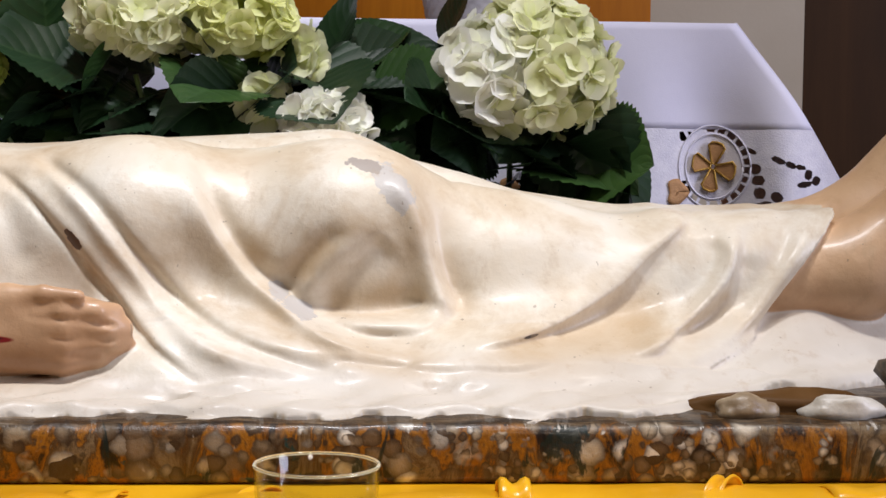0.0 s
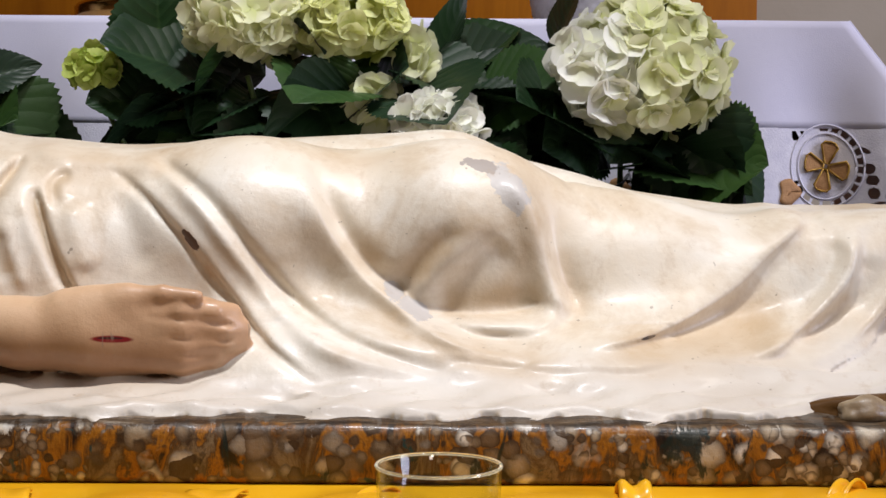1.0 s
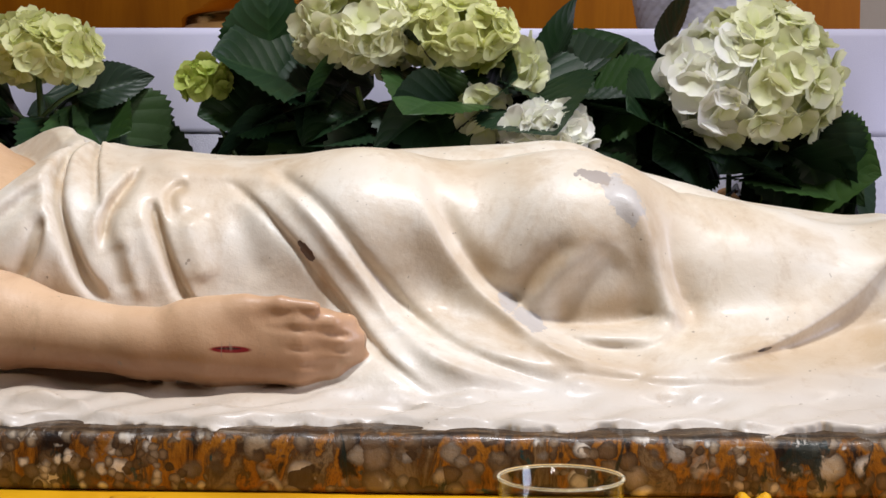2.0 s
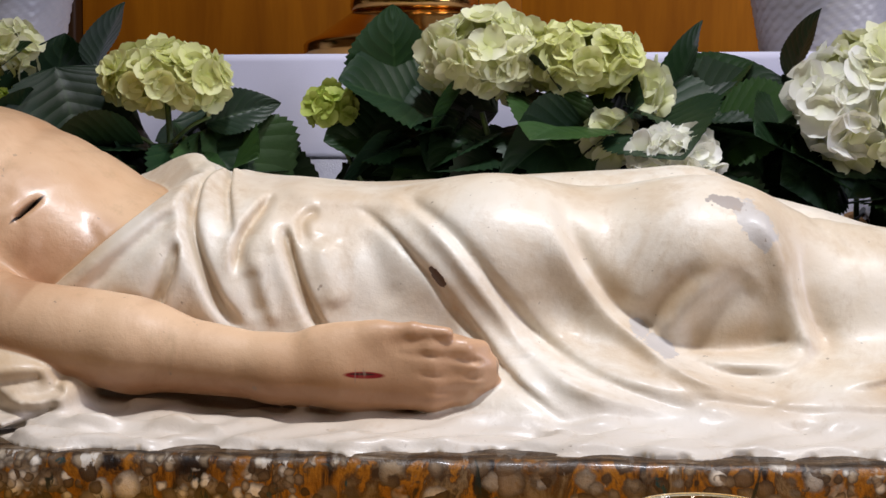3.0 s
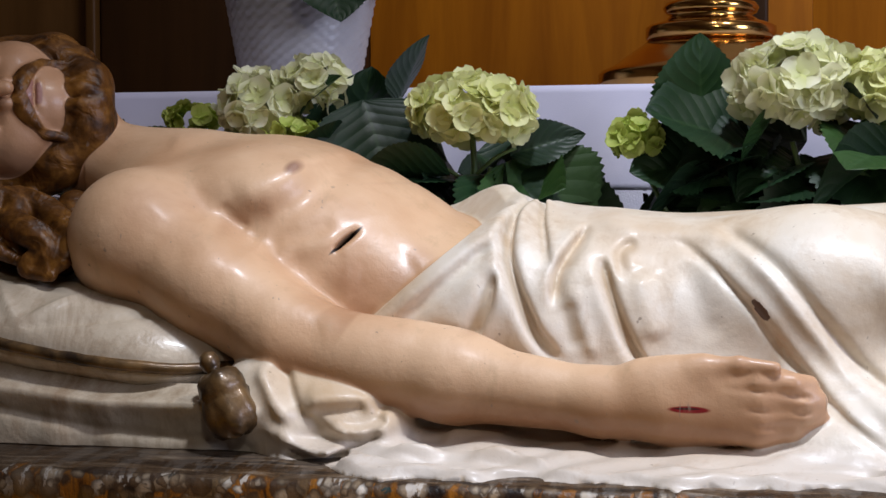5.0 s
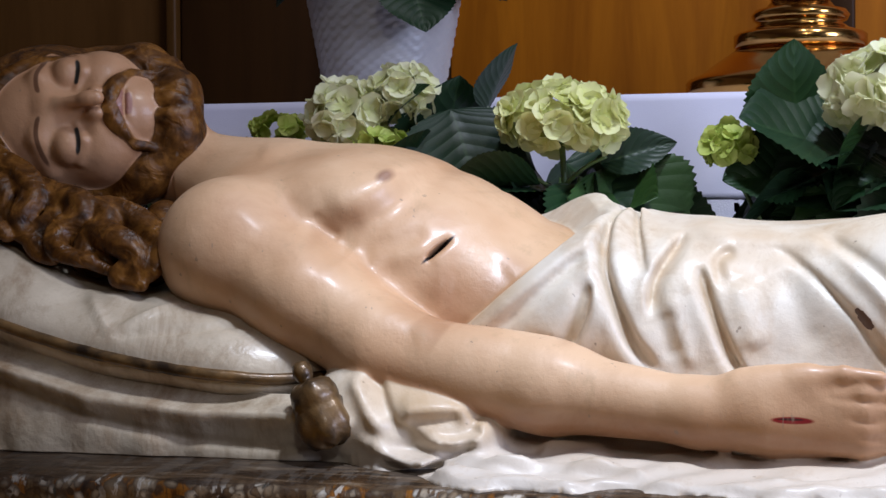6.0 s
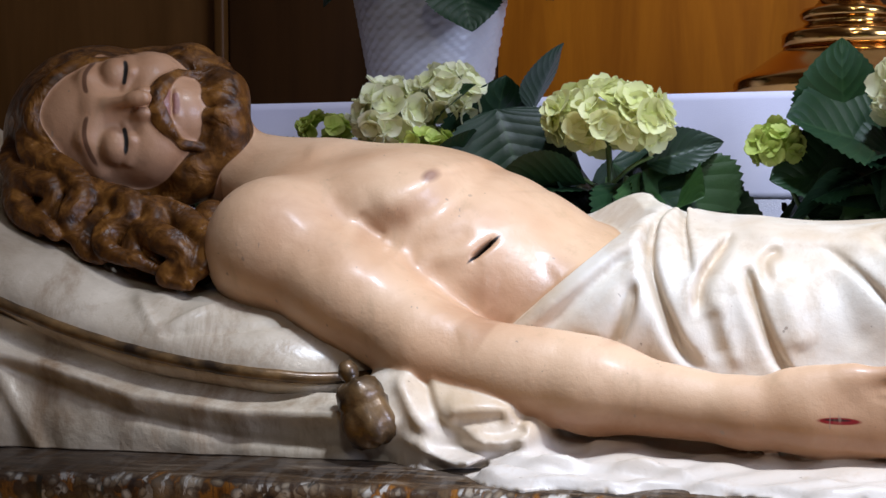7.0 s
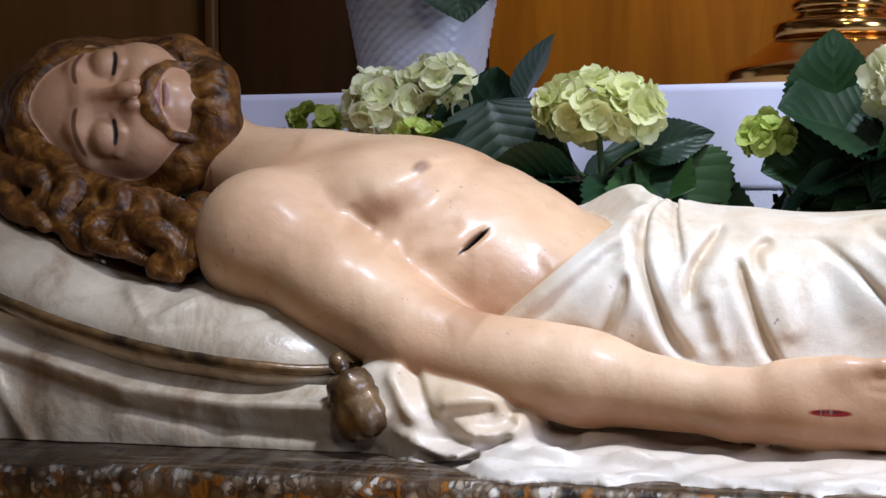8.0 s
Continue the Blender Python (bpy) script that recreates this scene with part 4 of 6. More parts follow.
crease(0.0065, 0.014, 0.0035, (-0.050, 0.892), (0.008, 0.885), (0.056, 0.889), (0.086, 0.900))
fold(0.0035, 0.006, 0.007, (-0.030, 0.874), (0.020, 0.873), (0.070, 0.877), (0.104, 0.886))
fold(0.012, 0.006, 0.013, (0.036, 1.046), (0.063, 0.995), (0.074, 0.953), (0.087, 0.912), (0.104, 0.880))
fold(-0.0045, 0.013, 0.005, (0.052, 1.036), (0.080, 0.988), (0.092, 0.953), (0.105, 0.912), (0.122, 0.880))
crease(0.0028, 0.004, 0.004, (0.098, 1.026), (0.124, 1.003), (0.139, 0.985))
fold(0.0095, 0.0055, 0.022, (0.366, 0.992), (0.351, 0.977), (0.314, 0.947), (0.275, 0.912), (0.215, 0.882), (0.153, 0.867), (0.090, 0.858))
fold(-0.0050, 0.020, 0.007, (0.375, 0.965), (0.332, 0.930), (0.290, 0.895), (0.228, 0.866), (0.160, 0.850))
fold(0.0112, 0.006, 0.010, (0.414, 0.975), (0.407, 0.952), (0.397, 0.923), (0.364, 0.890), (0.324, 0.866), (0.285, 0.852))
fold(-0.0056, 0.006, 0.012, (0.394, 0.965), (0.386, 0.935), (0.368, 0.908), (0.335, 0.882))
fold(-0.0056, 0.012, 0.006, (0.424, 0.950), (0.414, 0.915), (0.380, 0.878), (0.340, 0.853))
fold(0.0072, 0.006, 0.010, (0.508, 0.985), (0.460, 0.922), (0.421, 0.878), (0.370, 0.853), (0.320, 0.840))
fold(-0.0043, 0.008, 0.008, (0.480, 0.975), (0.440, 0.920), (0.404, 0.880))
fold(0.0048, 0.007, 0.007, (0.372, 0.992), (0.405, 0.978), (0.440, 0.985), (0.480, 0.998))
crease(0.0042, 0.004, 0.005, (0.095, 0.840), (0.153, 0.834), (0.207, 0.840), (0.282, 0.843), (0.370, 0.846))
crease(0.004, 0.003, 0.004, (-0.385, 1.034), (-0.358, 1.017), (-0.333, 0.998), (-0.308, 0.973), (-0.296, 0.961), (-0.272, 0.931), (-0.245, 0.900), (-0.215, 0.870), (-0.174, 0.840), (-0.140, 0.820))
fold(0.005, 0.008, 0.006, (-0.365, 1.034), (-0.318, 0.998), (-0.281, 0.961), (-0.257, 0.931), (-0.230, 0.900), (-0.200, 0.870), (-0.159, 0.840))
fold(0.0056, 0.008, 0.008, (-0.480, 1.056), (-0.421, 1.043), (-0.363, 1.038), (-0.316, 1.034))
# waist: creases between tight soft pleats
crease(0.011, 0.003, 0.009, (-0.567, 1.000), (-0.570, 0.965), (-0.580, 0.940), (-0.590, 0.918))
crease(0.014, 0.0045, 0.006, (-0.552, 1.090), (-0.561, 1.052), (-0.558, 1.023), (-0.551, 1.000), (-0.535, 0.965), (-0.518, 0.931), (-0.492, 0.902))
crease(0.009, 0.003, 0.006, (-0.548, 1.085), (-0.530, 1.050), (-0.520, 1.029), (-0.510, 1.000))
crease(0.011, 0.007, 0.0032, (-0.474, 1.046), (-0.491, 1.017), (-0.501, 0.993), (-0.502, 0.957))
crease(0.004, 0.005, 0.004, (-0.418, 1.026), (-0.432, 1.022), (-0.437, 1.011), (-0.429, 0.988))
crease(0.011, 0.004, 0.005, (-0.456, 1.014), (-0.447, 0.988), (-0.433, 0.952), (-0.420, 0.922), (-0.404, 0.896))
crease(0.005, 0.007, 0.006, (-0.572, 1.028), (-0.598, 1.004), (-0.636, 0.970), (-0.664, 0.944))
fold(-0.0035, 0.012, 0.010, (-0.372, 1.010), (-0.358, 0.982), (-0.345, 0.953), (-0.332, 0.926))
fold(-0.003, 0.007, 0.007, (-0.493, 0.965), (-0.485, 0.942), (-0.475, 0.915))
fold(0.006, 0.010, 0.010, (-0.415, 1.000), (-0.404, 0.960), (-0.392, 0.925))
fold(0.004, 0.006, 0.006, (-0.480, 0.985), (-0.470, 0.945), (-0.455, 0.905))
# breast, ribs, collarbone, armpit
form(-0.011, 0.015, 0.015, (-0.875, 1.046), (-0.824, 1.056), (-0.787, 1.083), (-0.767, 1.112), (-0.78, 1.135))
form(0.007, 0.016, 0.016, (-0.865, 1.072), (-0.828, 1.085), (-0.803, 1.106), (-0.8, 1.13))
form(-0.004, 0.0055, 0.0055, (-0.878, 1.07), (-0.866, 1.053), (-0.846, 1.039))
form(-0.003, 0.008, 0.008, (-0.83, 1.029), (-0.785, 1.034), (-0.752, 1.05))
form(0.003, 0.009, 0.009, (-0.815, 1.016), (-0.778, 1.02), (-0.745, 1.036))
form(-0.002, 0.011, 0.011, (-0.8, 1.006), (-0.765, 1.005), (-0.735, 1.016))
form(-0.004, 0.012, 0.012, (-0.925, 1.01), (-0.87, 1.03), (-0.83, 1.015))
form(0.0027, 0.0095, 0.0095, (-0.985, 1.135), (-0.95, 1.152), (-0.905, 1.158))
form(-0.0018, 0.0108, 0.0108, (-0.79, 0.955), (-0.754, 0.937), (-0.73, 0.943))
form(0.0012, 0.009, 0.009, (-0.812, 1.105), (-0.798, 1.11))
form(0.0035, 0.018, 0.020, (-0.790, 1.118), (-0.748, 1.106), (-0.718, 1.088), (-0.700, 1.066), (-0.694, 1.040))
form(-0.0050, 0.018, 0.014, (-0.760, 1.128), (-0.722, 1.106), (-0.694, 1.082), (-0.664, 1.058), (-0.630, 1.046))
form(0.0035, 0.008, 0.008, (-0.700, 1.102), (-0.668, 1.078), (-0.630, 1.060))
form(-0.003, 0.028, 0.020, (-0.735, 0.985), (-0.690, 0.990), (-0.660, 1.010))
fade = smooth_step((2.06 - Y) / 0.10).astype(np.float32)
drape.f -= cloth_relief.astype(np.float32)[:, None, :] * fade
flesh.f -= flesh_relief.astype(np.float32)[:, None, :] * fade

# the sheet spread on the slab
sx, sy = np.meshgrid(drape.axes[0], drape.axes[1], indexing="ij")
front = 1.622 + 0.006 * np.sin(sx * 23) + 0.004 * np.sin(sx * 61 + 1) + np.maximum(sx - 0.22, 0) ** 2 * 0.9 + 0.075 * smooth_step((-0.66 - sx) / 0.2) + 0.045 * smooth_step((sx - 0.31) / 0.08)
rise = smooth_step((sy - front) / 0.15)
height = 0.803 + 0.010 * smooth_step((sy - front) / 0.012) + 0.022 * rise + 0.05 * smooth_step((sx - 0.28) / 0.3) * rise + 0.012 * smooth_step((sx - 0.25) / 0.2)
height += 0.0035 * np.sin(sx * 38 + sy * 60 + 2 * np.sin(sx * 9)) * rise * (1 - rise) * 4 + 0.0018 * np.sin(sx * 90 - sy * 150) * (1 - rise)
rng = random.Random(4)
for k in range(46):
    x0, y0 = rng.uniform(-0.85, 0.50), rng.uniform(1.635, 1.74)
    L = rng.uniform(0.06, 0.22)
    bend = rng.uniform(-0.02, 0.02)
    line = [(x0 - L / 2, y0 - rng.uniform(-0.012, 0.012)), (x0, y0 + bend), (x0 + L / 2, y0 + rng.uniform(-0.012, 0.012))]
    sharp = rng.uniform(0.002, 0.004)
    height += rng.choice((-0.004, 0.004, 0.005)) * stroke(sx, sy, line, sharp, rng.uniform(0.004, 0.012))
tatter = np.array([noise.noise(Vector((float(x) * 26, 0.4, 0))) * 0.011 + noise.noise(Vector((float(x) * 90, 2.4, 0))) * 0.005 for x in drape.axes[0]])
height = np.where(sy < front + tatter[:, None], 0.70, height)
sheet = ((Z - height.astype(np.float32)[:, :, None]) * np.float32(0.8))
sheet = np.maximum(sheet, (X - 0.60))
sheet = np.maximum(sheet, (-0.90 - X) * 0.8)
sheet = np.maximum(sheet, Y - 2.10)
lap = np.minimum(drape.f, sheet)
h_ = np.maximum(0.02 - np.abs(drape.f - sheet), 0) / 0.02
cloth_all = (lap - h_ * h_ * 0.02 / 4).astype(np.float32)
# rumpled cloth at the elbow
rump = Solid(LO, HI, STEP)
rump.f = cloth_all
rump.ball((-0.755, 1.735, 0.845), (0.105, 0.060, 0.052), 0.03)
rump.ball((-0.80, 1.745, 0.87), (0.05, 0.05, 0.045), 0.03)
rumple_relief = np.zeros(gx.shape)


def rumple(amount, left, right, *line):
    rumple_relief[...] += amount * stroke(gx, gz, line, left, right)


rumple(-0.009, 0.004, 0.008, (-0.785, 0.912), (-0.771, 0.893), (-0.758, 0.872), (-0.739, 0.85), (-0.697, 0.833))
rumple(0.007, 0.01, 0.006, (-0.8, 0.905), (-0.785, 0.885), (-0.77, 0.862), (-0.752, 0.846))
rumple(-0.005, 0.005, 0.005, (-0.74, 0.855), (-0.704, 0.858), (-0.678, 0.862))
rumple(0.007, 0.008, 0.008, (-0.745, 0.868), (-0.705, 0.872), (-0.668, 0.866))
rumple(0.009, 0.008, 0.005, (-0.665, 0.86), (-0.656, 0.846), (-0.684, 0.836), (-0.73, 0.842))
rumple(-0.007, 0.004, 0.006, (-0.657, 0.838), (-0.684, 0.828), (-0.715, 0.829), (-0.762, 0.832))
rumple(0.007, 0.006, 0.004, (-0.79, 0.84), (-0.752, 0.826), (-0.722, 0.818), (-0.69, 0.826))
rumple(-0.007, 0.004, 0.005, (-0.765, 0.82), (-0.722, 0.81), (-0.69, 0.818))
rumple(0.005, 0.006, 0.006, (-0.82, 0.865), (-0.79, 0.85))
rump.f -= rumple_relief.astype(np.float32)[:, None, :]
cloth_all = rump.f
both = np.minimum(flesh.f, cloth_all)
h_ = np.maximum(0.006 - np.abs(flesh.f - cloth_all), 0) / 0.006
both = both - h_ * h_ * 0.006 / 4
both[:, :, 0] = 0.05
both[0], both[-1], both[:, 0], both[:, -1] = 0.05, 0.05, 0.05, 0.05
V1, Q1 = skin_of(both, LO, STEP)
drape.f = cloth_all
skin1 = np.clip(0.5 + (drape.sample(V1) - flesh.sample(V1)) / 0.012, 0, 1)
sheet_s = Solid(LO, HI, STEP)
sheet_s.f = np.broadcast_to(sheet, both.shape)
wide1 = np.clip(1 - (sheet_s.sample(V1) - 0.002) / 0.02, 0, 1)

# ---- head, finer ----
HLO, HHI, HSTEP = (-1.44, 1.70, 0.93), (-1.00, 2.12, 1.31), 0.0019
BIG = 1.03
face, hair = Solid(HLO, HHI, HSTEP), Solid(HLO, HHI, HSTEP)
CEN = np.array((-1.232, 1.945, 1.168))
N_ = np.array((0.42, -0.85, 0.28))
N_ /= np.linalg.norm(N_)
U_ = np.array((-0.985, 0.0, -0.13))
U_ -= N_ * (U_ @ N_)
U_ /= np.linalg.norm(U_)
S_ = np.cross(U_, N_)
if S_[2] > 0:
    S_ = -S_
AX = np.array([S_, U_, N_])


def hp(s, u, n):
    """A place on the head: towards its near side, its crown, its face."""
    return CEN + BIG * (s * S_ + u * U_ + n * N_)


def big(*r):
    return tuple(BIG * a for a in r)


face.ball(hp(0, 0.03, -0.012), big(0.090, 0.112, 0.108), 0.03, AX)
face.ball(hp(0, -0.045, 0.018), big(0.069, 0.098, 0.080), 0.05, AX)
# long straight nose with its wings
face.limb(hp(0, 0.044, 0.090), 0.0070, hp(0, -0.012, 0.121), 0.0078, 0.010)
face.limb(hp(0, -0.008, 0.119), 0.0082, hp(0, -0.020, 0.122), 0.0088, 0.006)
for s in (-1, 1):
    face.ball(hp(s * 0.040, 0.010, 0.108), big(0.028, 0.027, 0.022), 0.014, AX, cut=True)
for s in (-1, 1):
    # brow ridge, eyeball under its lid, the lower lid, cheek, nostril
    face.limb(hp(s * 0.008, 0.040, 0.091), 0.0065, hp(s * 0.036, 0.047, 0.081), 0.0075, 0.012)
    face.limb(hp(s * 0.036, 0.047, 0.081), 0.0075, hp(s * 0.066, 0.032, 0.058), 0.0080, 0.012)
    face.ball(hp(s * 0.041, 0.014, 0.0765), big(0.0235, 0.0190, 0.0215), 0.005, AX)
    face.limb(hp(s * 0.020, 0.0030, 0.0905), 0.0030, hp(s * 0.041, -0.0030, 0.0935), 0.0036, 0.004)
    face.limb(hp(s * 0.041, -0.0030, 0.0935), 0.0036, hp(s * 0.061, 0.0010, 0.0800), 0.0030, 0.004)
    face.limb(hp(s * 0.025, 0.0035, 0.0985), 0.0018, hp(s * 0.042, 0.0010, 0.1000), 0.0034, 0.002, cut=True)
    face.limb(hp(s * 0.042, 0.0010, 0.1000), 0.0034, hp(s * 0.060, 0.0025, 0.0870), 0.0018, 0.002, cut=True)
    face.ball(hp(s * 0.046, -0.028, 0.064), big(0.027, 0.027, 0.027), 0.03, AX)
    face.ball(hp(s * 0.0125, -0.0185, 0.103), big(0.0075, 0.0100, 0.0095), 0.006, AX)
    face.ball(hp(s * 0.0085, -0.0285, 0.1075), big(0.0040, 0.0035, 0.0070), 0.003, AX, cut=True)
# closed lips over a bare chin
face.ball(hp(0, -0.052, 0.078), big(0.030, 0.026, 0.022), 0.02, AX)
face.limb(hp(-0.018, -0.0475, 0.0965), 0.0038, hp(0, -0.0440, 0.1025), 0.0048, 0.005)
face.limb(hp(0, -0.0440, 0.1025), 0.0048, hp(0.018, -0.0475, 0.0965), 0.0038, 0.005)
face.limb(hp(-0.013, -0.0555, 0.0975), 0.0050, hp(0.013, -0.0555, 0.0975), 0.0050, 0.006)
face.limb(hp(-0.021, -0.0510, 0.1030), 0.0016, hp(0.021, -0.0510, 0.1030), 0.0016, 0.003, cut=True)
face.ball(hp(0, -0.072, 0.076), big(0.026, 0.018, 0.018), 0.012, AX)
face.limb((-1.14, 1.975, 1.130), 0.050, (-1.00, 1.965, 1.090), 0.060, 0.03)

# hair cap, opened for the face, then strands, locks, beard and moustache
hair.ball(hp(0, 0.034, -0.026), big(0.113, 0.116, 0.118), 0.03, AX)
hair.ball(hp(0.012, 0.010, 0.100), big(0.090, 0.098, 0.100), 0.012, AX, cut=True)
TOWARDS = np.array((0.45, -0.86, 0.15))


def lock(r, *spine, strands=3, k=0.006, turns=12):
    """A thick wavy lock made of strands side by side."""
    pts = [np.array(q) for q in curve_points([tuple(q) for q in spine], turns * (len(spine) - 1) // 3)]
    n = len(pts) - 1
    for i in range(n):
        f = i / n
        t = pts[i + 1] - pts[i]
        side = np.cross(t, TOWARDS)
        side /= max(np.linalg.norm(side), 1e-9)
        thick = r * (0.75 + 0.45 * math.sin(math.pi * min(1, 0.15 + f)) - 0.35 * f * f)
        hair.limb(pts[i], thick * 0.82, pts[i + 1], thick * 0.82, k)
        for e in range(strands):
            g = (e / (strands - 1) * 2 - 1) if strands > 1 else 0
            lift = side * g * thick * 0.78 + TOWARDS * thick * (0.62 - 0.30 * g * g)
            hair.limb(pts[i] + lift, thick * 0.30, pts[i + 1] + lift, thick * 0.30, 0.0022)


# strands combed back round the forehead and down past the ear
for j in range(5):
    wide, low = 1.03 + 0.055 * j, 0.004 + 0.015 * j
    ring = []
    for n_, (a, b, c) in enumerate(((-0.066, -0.050, 0.060), (-0.062, 0.020, 0.072), (-0.052, 0.064, 0.072), (-0.030, 0.090, 0.073), (-0.002, 0.102, 0.071), (0.020, 0.100, 0.069), (0.040, 0.086, 0.068), (0.060, 0.068, 0.060), (0.076, 0.042, 0.050), (0.086, 0.006, 0.038), (0.089, -0.028, 0.028))):
        sway = 0.004 * math.sin(n_ * 1.9 + j * 1.3)
        ring.append(hp(a * wide + sway, b * wide + sway, c - low))
    lock(0.0075, *ring, strands=2, k=0.008, turns=9)
# under-hair that fills the hollow behind the locks
for a, b, r in (((-1.245, 1.880, 1.085), (-1.245, 1.82, 1.030), 0.022), ((-1.165, 1.890, 1.060), (-1.155, 1.82, 1.010), 0.026), ((-1.10, 1.90, 1.060), (-1.085, 1.83, 1.005), 0.024), ((-1.30, 1.87, 1.11), (-1.27, 1.82, 1.06), 0.024), ((-1.20, 1.86, 1.07), (-1.20, 1.805, 1.035), 0.026), ((-1.13, 1.84, 1.05), (-1.12, 1.80, 1.02), 0.026), ((-1.27, 1.85, 1.09), (-1.25, 1.81, 1.055), 0.026), ((-1.16, 1.85, 1.06), (-1.15, 1.805, 1.03), 0.026)):
    hair.limb(a, r, b, r * 0.9, 0.012)
lock(0.0150, (-1.318, 1.850, 1.165), (-1.300, 1.832, 1.140), (-1.270, 1.826, 1.124), (-1.243, 1.820, 1.110), (-1.222, 1.808, 1.090), (-1.226, 1.793, 1.071), (-1.230, 1.785, 1.052), (-1.206, 1.778, 1.036), (-1.186, 1.779, 1.024))
lock(0.0150, (-1.215, 1.840, 1.092), (-1.192, 1.824, 1.086), (-1.164, 1.810, 1.078), (-1.158, 1.803, 1.062), (-1.178, 1.790, 1.049), (-1.174, 1.772, 1.030), (-1.146, 1.766, 1.018), (-1.126, 1.766, 1.016))
lock(0.0140, (-1.150, 1.840, 1.078), (-1.126, 1.823, 1.070), (-1.100, 1.822, 1.060), (-1.073, 1.810, 1.044), (-1.052, 1.790, 1.026), (-1.055, 1.772, 1.004), (-1.075, 1.765, 0.993))
lock(0.0140, (-1.160, 1.815, 1.052), (-1.132, 1.792, 1.047), (-1.105, 1.780, 1.039), (-1.083, 1.780, 1.027), (-1.072, 1.776, 1.010), (-1.092, 1.770, 1.004), (-1.096, 1.766, 0.994), (-1.062, 1.762, 0.988))
lock(0.0140, (-1.335, 1.855, 1.130), (-1.318, 1.825, 1.100), (-1.300, 1.800, 1.078), (-1.280, 1.787, 1.062), (-1.251, 1.775, 1.055), (-1.236, 1.772, 1.042))
lock(0.0125, (-1.255, 1.842, 1.105), (-1.205, 1.826, 1.090), (-1.192, 1.808, 1.064), (-1.212, 1.790, 1.042), (-1.200, 1.775, 1.024), (-1.176, 1.770, 1.015))
lock(0.0125, (-1.172, 1.835, 1.078), (-1.138, 1.816, 1.072), (-1.126, 1.802, 1.055), (-1.146, 1.788, 1.035), (-1.132, 1.775, 1.015), (-1.108, 1.770, 1.005))
lock(0.0125, (-1.345, 1.870, 1.160), (-1.335, 1.840, 1.130), (-1.300, 1.812, 1.108), (-1.265, 1.806, 1.100), (-1.254, 1.800, 1.082), (-1.272, 1.788, 1.062), (-1.262, 1.778, 1.046))
# beard: a body with curling tufts, and the moustache running into it
hair.ball(hp(0.006, -0.116, 0.044), big(0.058, 0.028, 0.046), 0.02, AX)
hair.ball(hp(0.0, -0.110, 0.070), big(0.040, 0.024, 0.024), 0.012, AX)
for s in (-1, 1):
    hair.limb(hp(s * 0.084, -0.030, 0.000), 0.026, hp(s * 0.062, -0.074, 0.038), 0.033, 0.02)
    hair.limb(hp(s * 0.062, -0.074, 0.038), 0.032, hp(s * 0.030, -0.112, 0.058), 0.028, 0.02)
    lock(0.0078, hp(s * 0.004, -0.0335, 0.1055), hp(s * 0.016, -0.0370, 0.1010), hp(s * 0.029, -0.0470, 0.0940), hp(s * 0.042, -0.0620, 0.0830), hp(s * 0.046, -0.0860, 0.0780), strands=2, k=0.004)
    for j in range(6):
        a = s * (0.006 + 0.011 * j)
        wig = 0.005 * math.sin(j * 2.3 + s)
        lock(0.0076, hp(a + 0.004 * s, -0.088 + 0.003 * j, 0.088 - 0.006 * j), hp(a + wig, -0.108, 0.092 - 0.007 * j), hp(a * 0.9 - wig, -0.130 + 0.002 * j, 0.084 - 0.010 * j), hp(a * 0.75 + wig, -0.140 + 0.004 * j, 0.066 - 0.010 * j), strands=2, k=0.004)
    for j in range(3):
        a = s * (0.058 + 0.008 * j)
        lock(0.0062, hp(a + 0.010 * s, -0.030 - 0.010 * j, 0.040 - 0.006 * j), hp(a + 0.012 * s, -0.055 - 0.008 * j, 0.046 - 0.008 * j), hp(a, -0.085, 0.056 - 0.010 * j), hp(a - 0.010 * s, -0.110, 0.058 - 0.010 * j), strands=2, k=0.005)
whole = np.minimum(face.f, hair.f)
h_ = np.maximum(0.005 - np.abs(face.f - hair.f), 0) / 0.005
whole = whole - h_ * h_ * 0.005 / 4
whole[0], whole[-1], whole[:, 0], whole[:, -1], whole[:, :, 0], whole[:, :, -1] = 0.05, 0.05, 0.05, 0.05, 0.05, 0.05
V2, Q2 = skin_of(whole, HLO, HSTEP)
hair2 = np.clip(0.5 + (face.sample(V2) - hair.sample(V2)) / 0.008, 0, 1)

# paint on the face: brows, eye slits, lips, drawn in the head's own axes
head_at = (V2 - CEN) / BIG
hs, hu, hn = head_at @ S_, head_at @ U_, head_at @ N_
brow2, slit2, lip2 = np.zeros(len(V2)), np.zeros(len(V2)), np.zeros(len(V2))
for s in (-1, 1):
    brow2 = np.maximum(brow2, stroke(hs, hu, [(s * 0.010, 0.043), (s * 0.022, 0.0475), (s * 0.038, 0.0480), (s * 0.054, 0.0420), (s * 0.071, 0.0300)], 0.0022, 0.0022))
    slit2 = np.maximum(slit2, stroke(hs, hu, [(s * 0.023, 0.0045), (s * 0.034, 0.0022), (s * 0.046, 0.0010), (s * 0.062, 0.0030)], 0.0021, 0.0021))
lip2 = np.maximum(stroke(hs, hu, [(-0.020, -0.0480), (-0.008, -0.0455), (0.008, -0.0455), (0.020, -0.0480)], 0.0030, 0.0030), stroke(hs, hu, [(-0.016, -0.0545), (0.0, -0.0565), (0.016, -0.0545)], 0.0032, 0.0032))
for layer2 in (brow2, slit2, lip2):
    layer2 *= hn > 0.045

# darker brown strokes under the arm and in hollows, ochre ones along cloth creases
dark_stroke1 = np.zeros(len(V1))


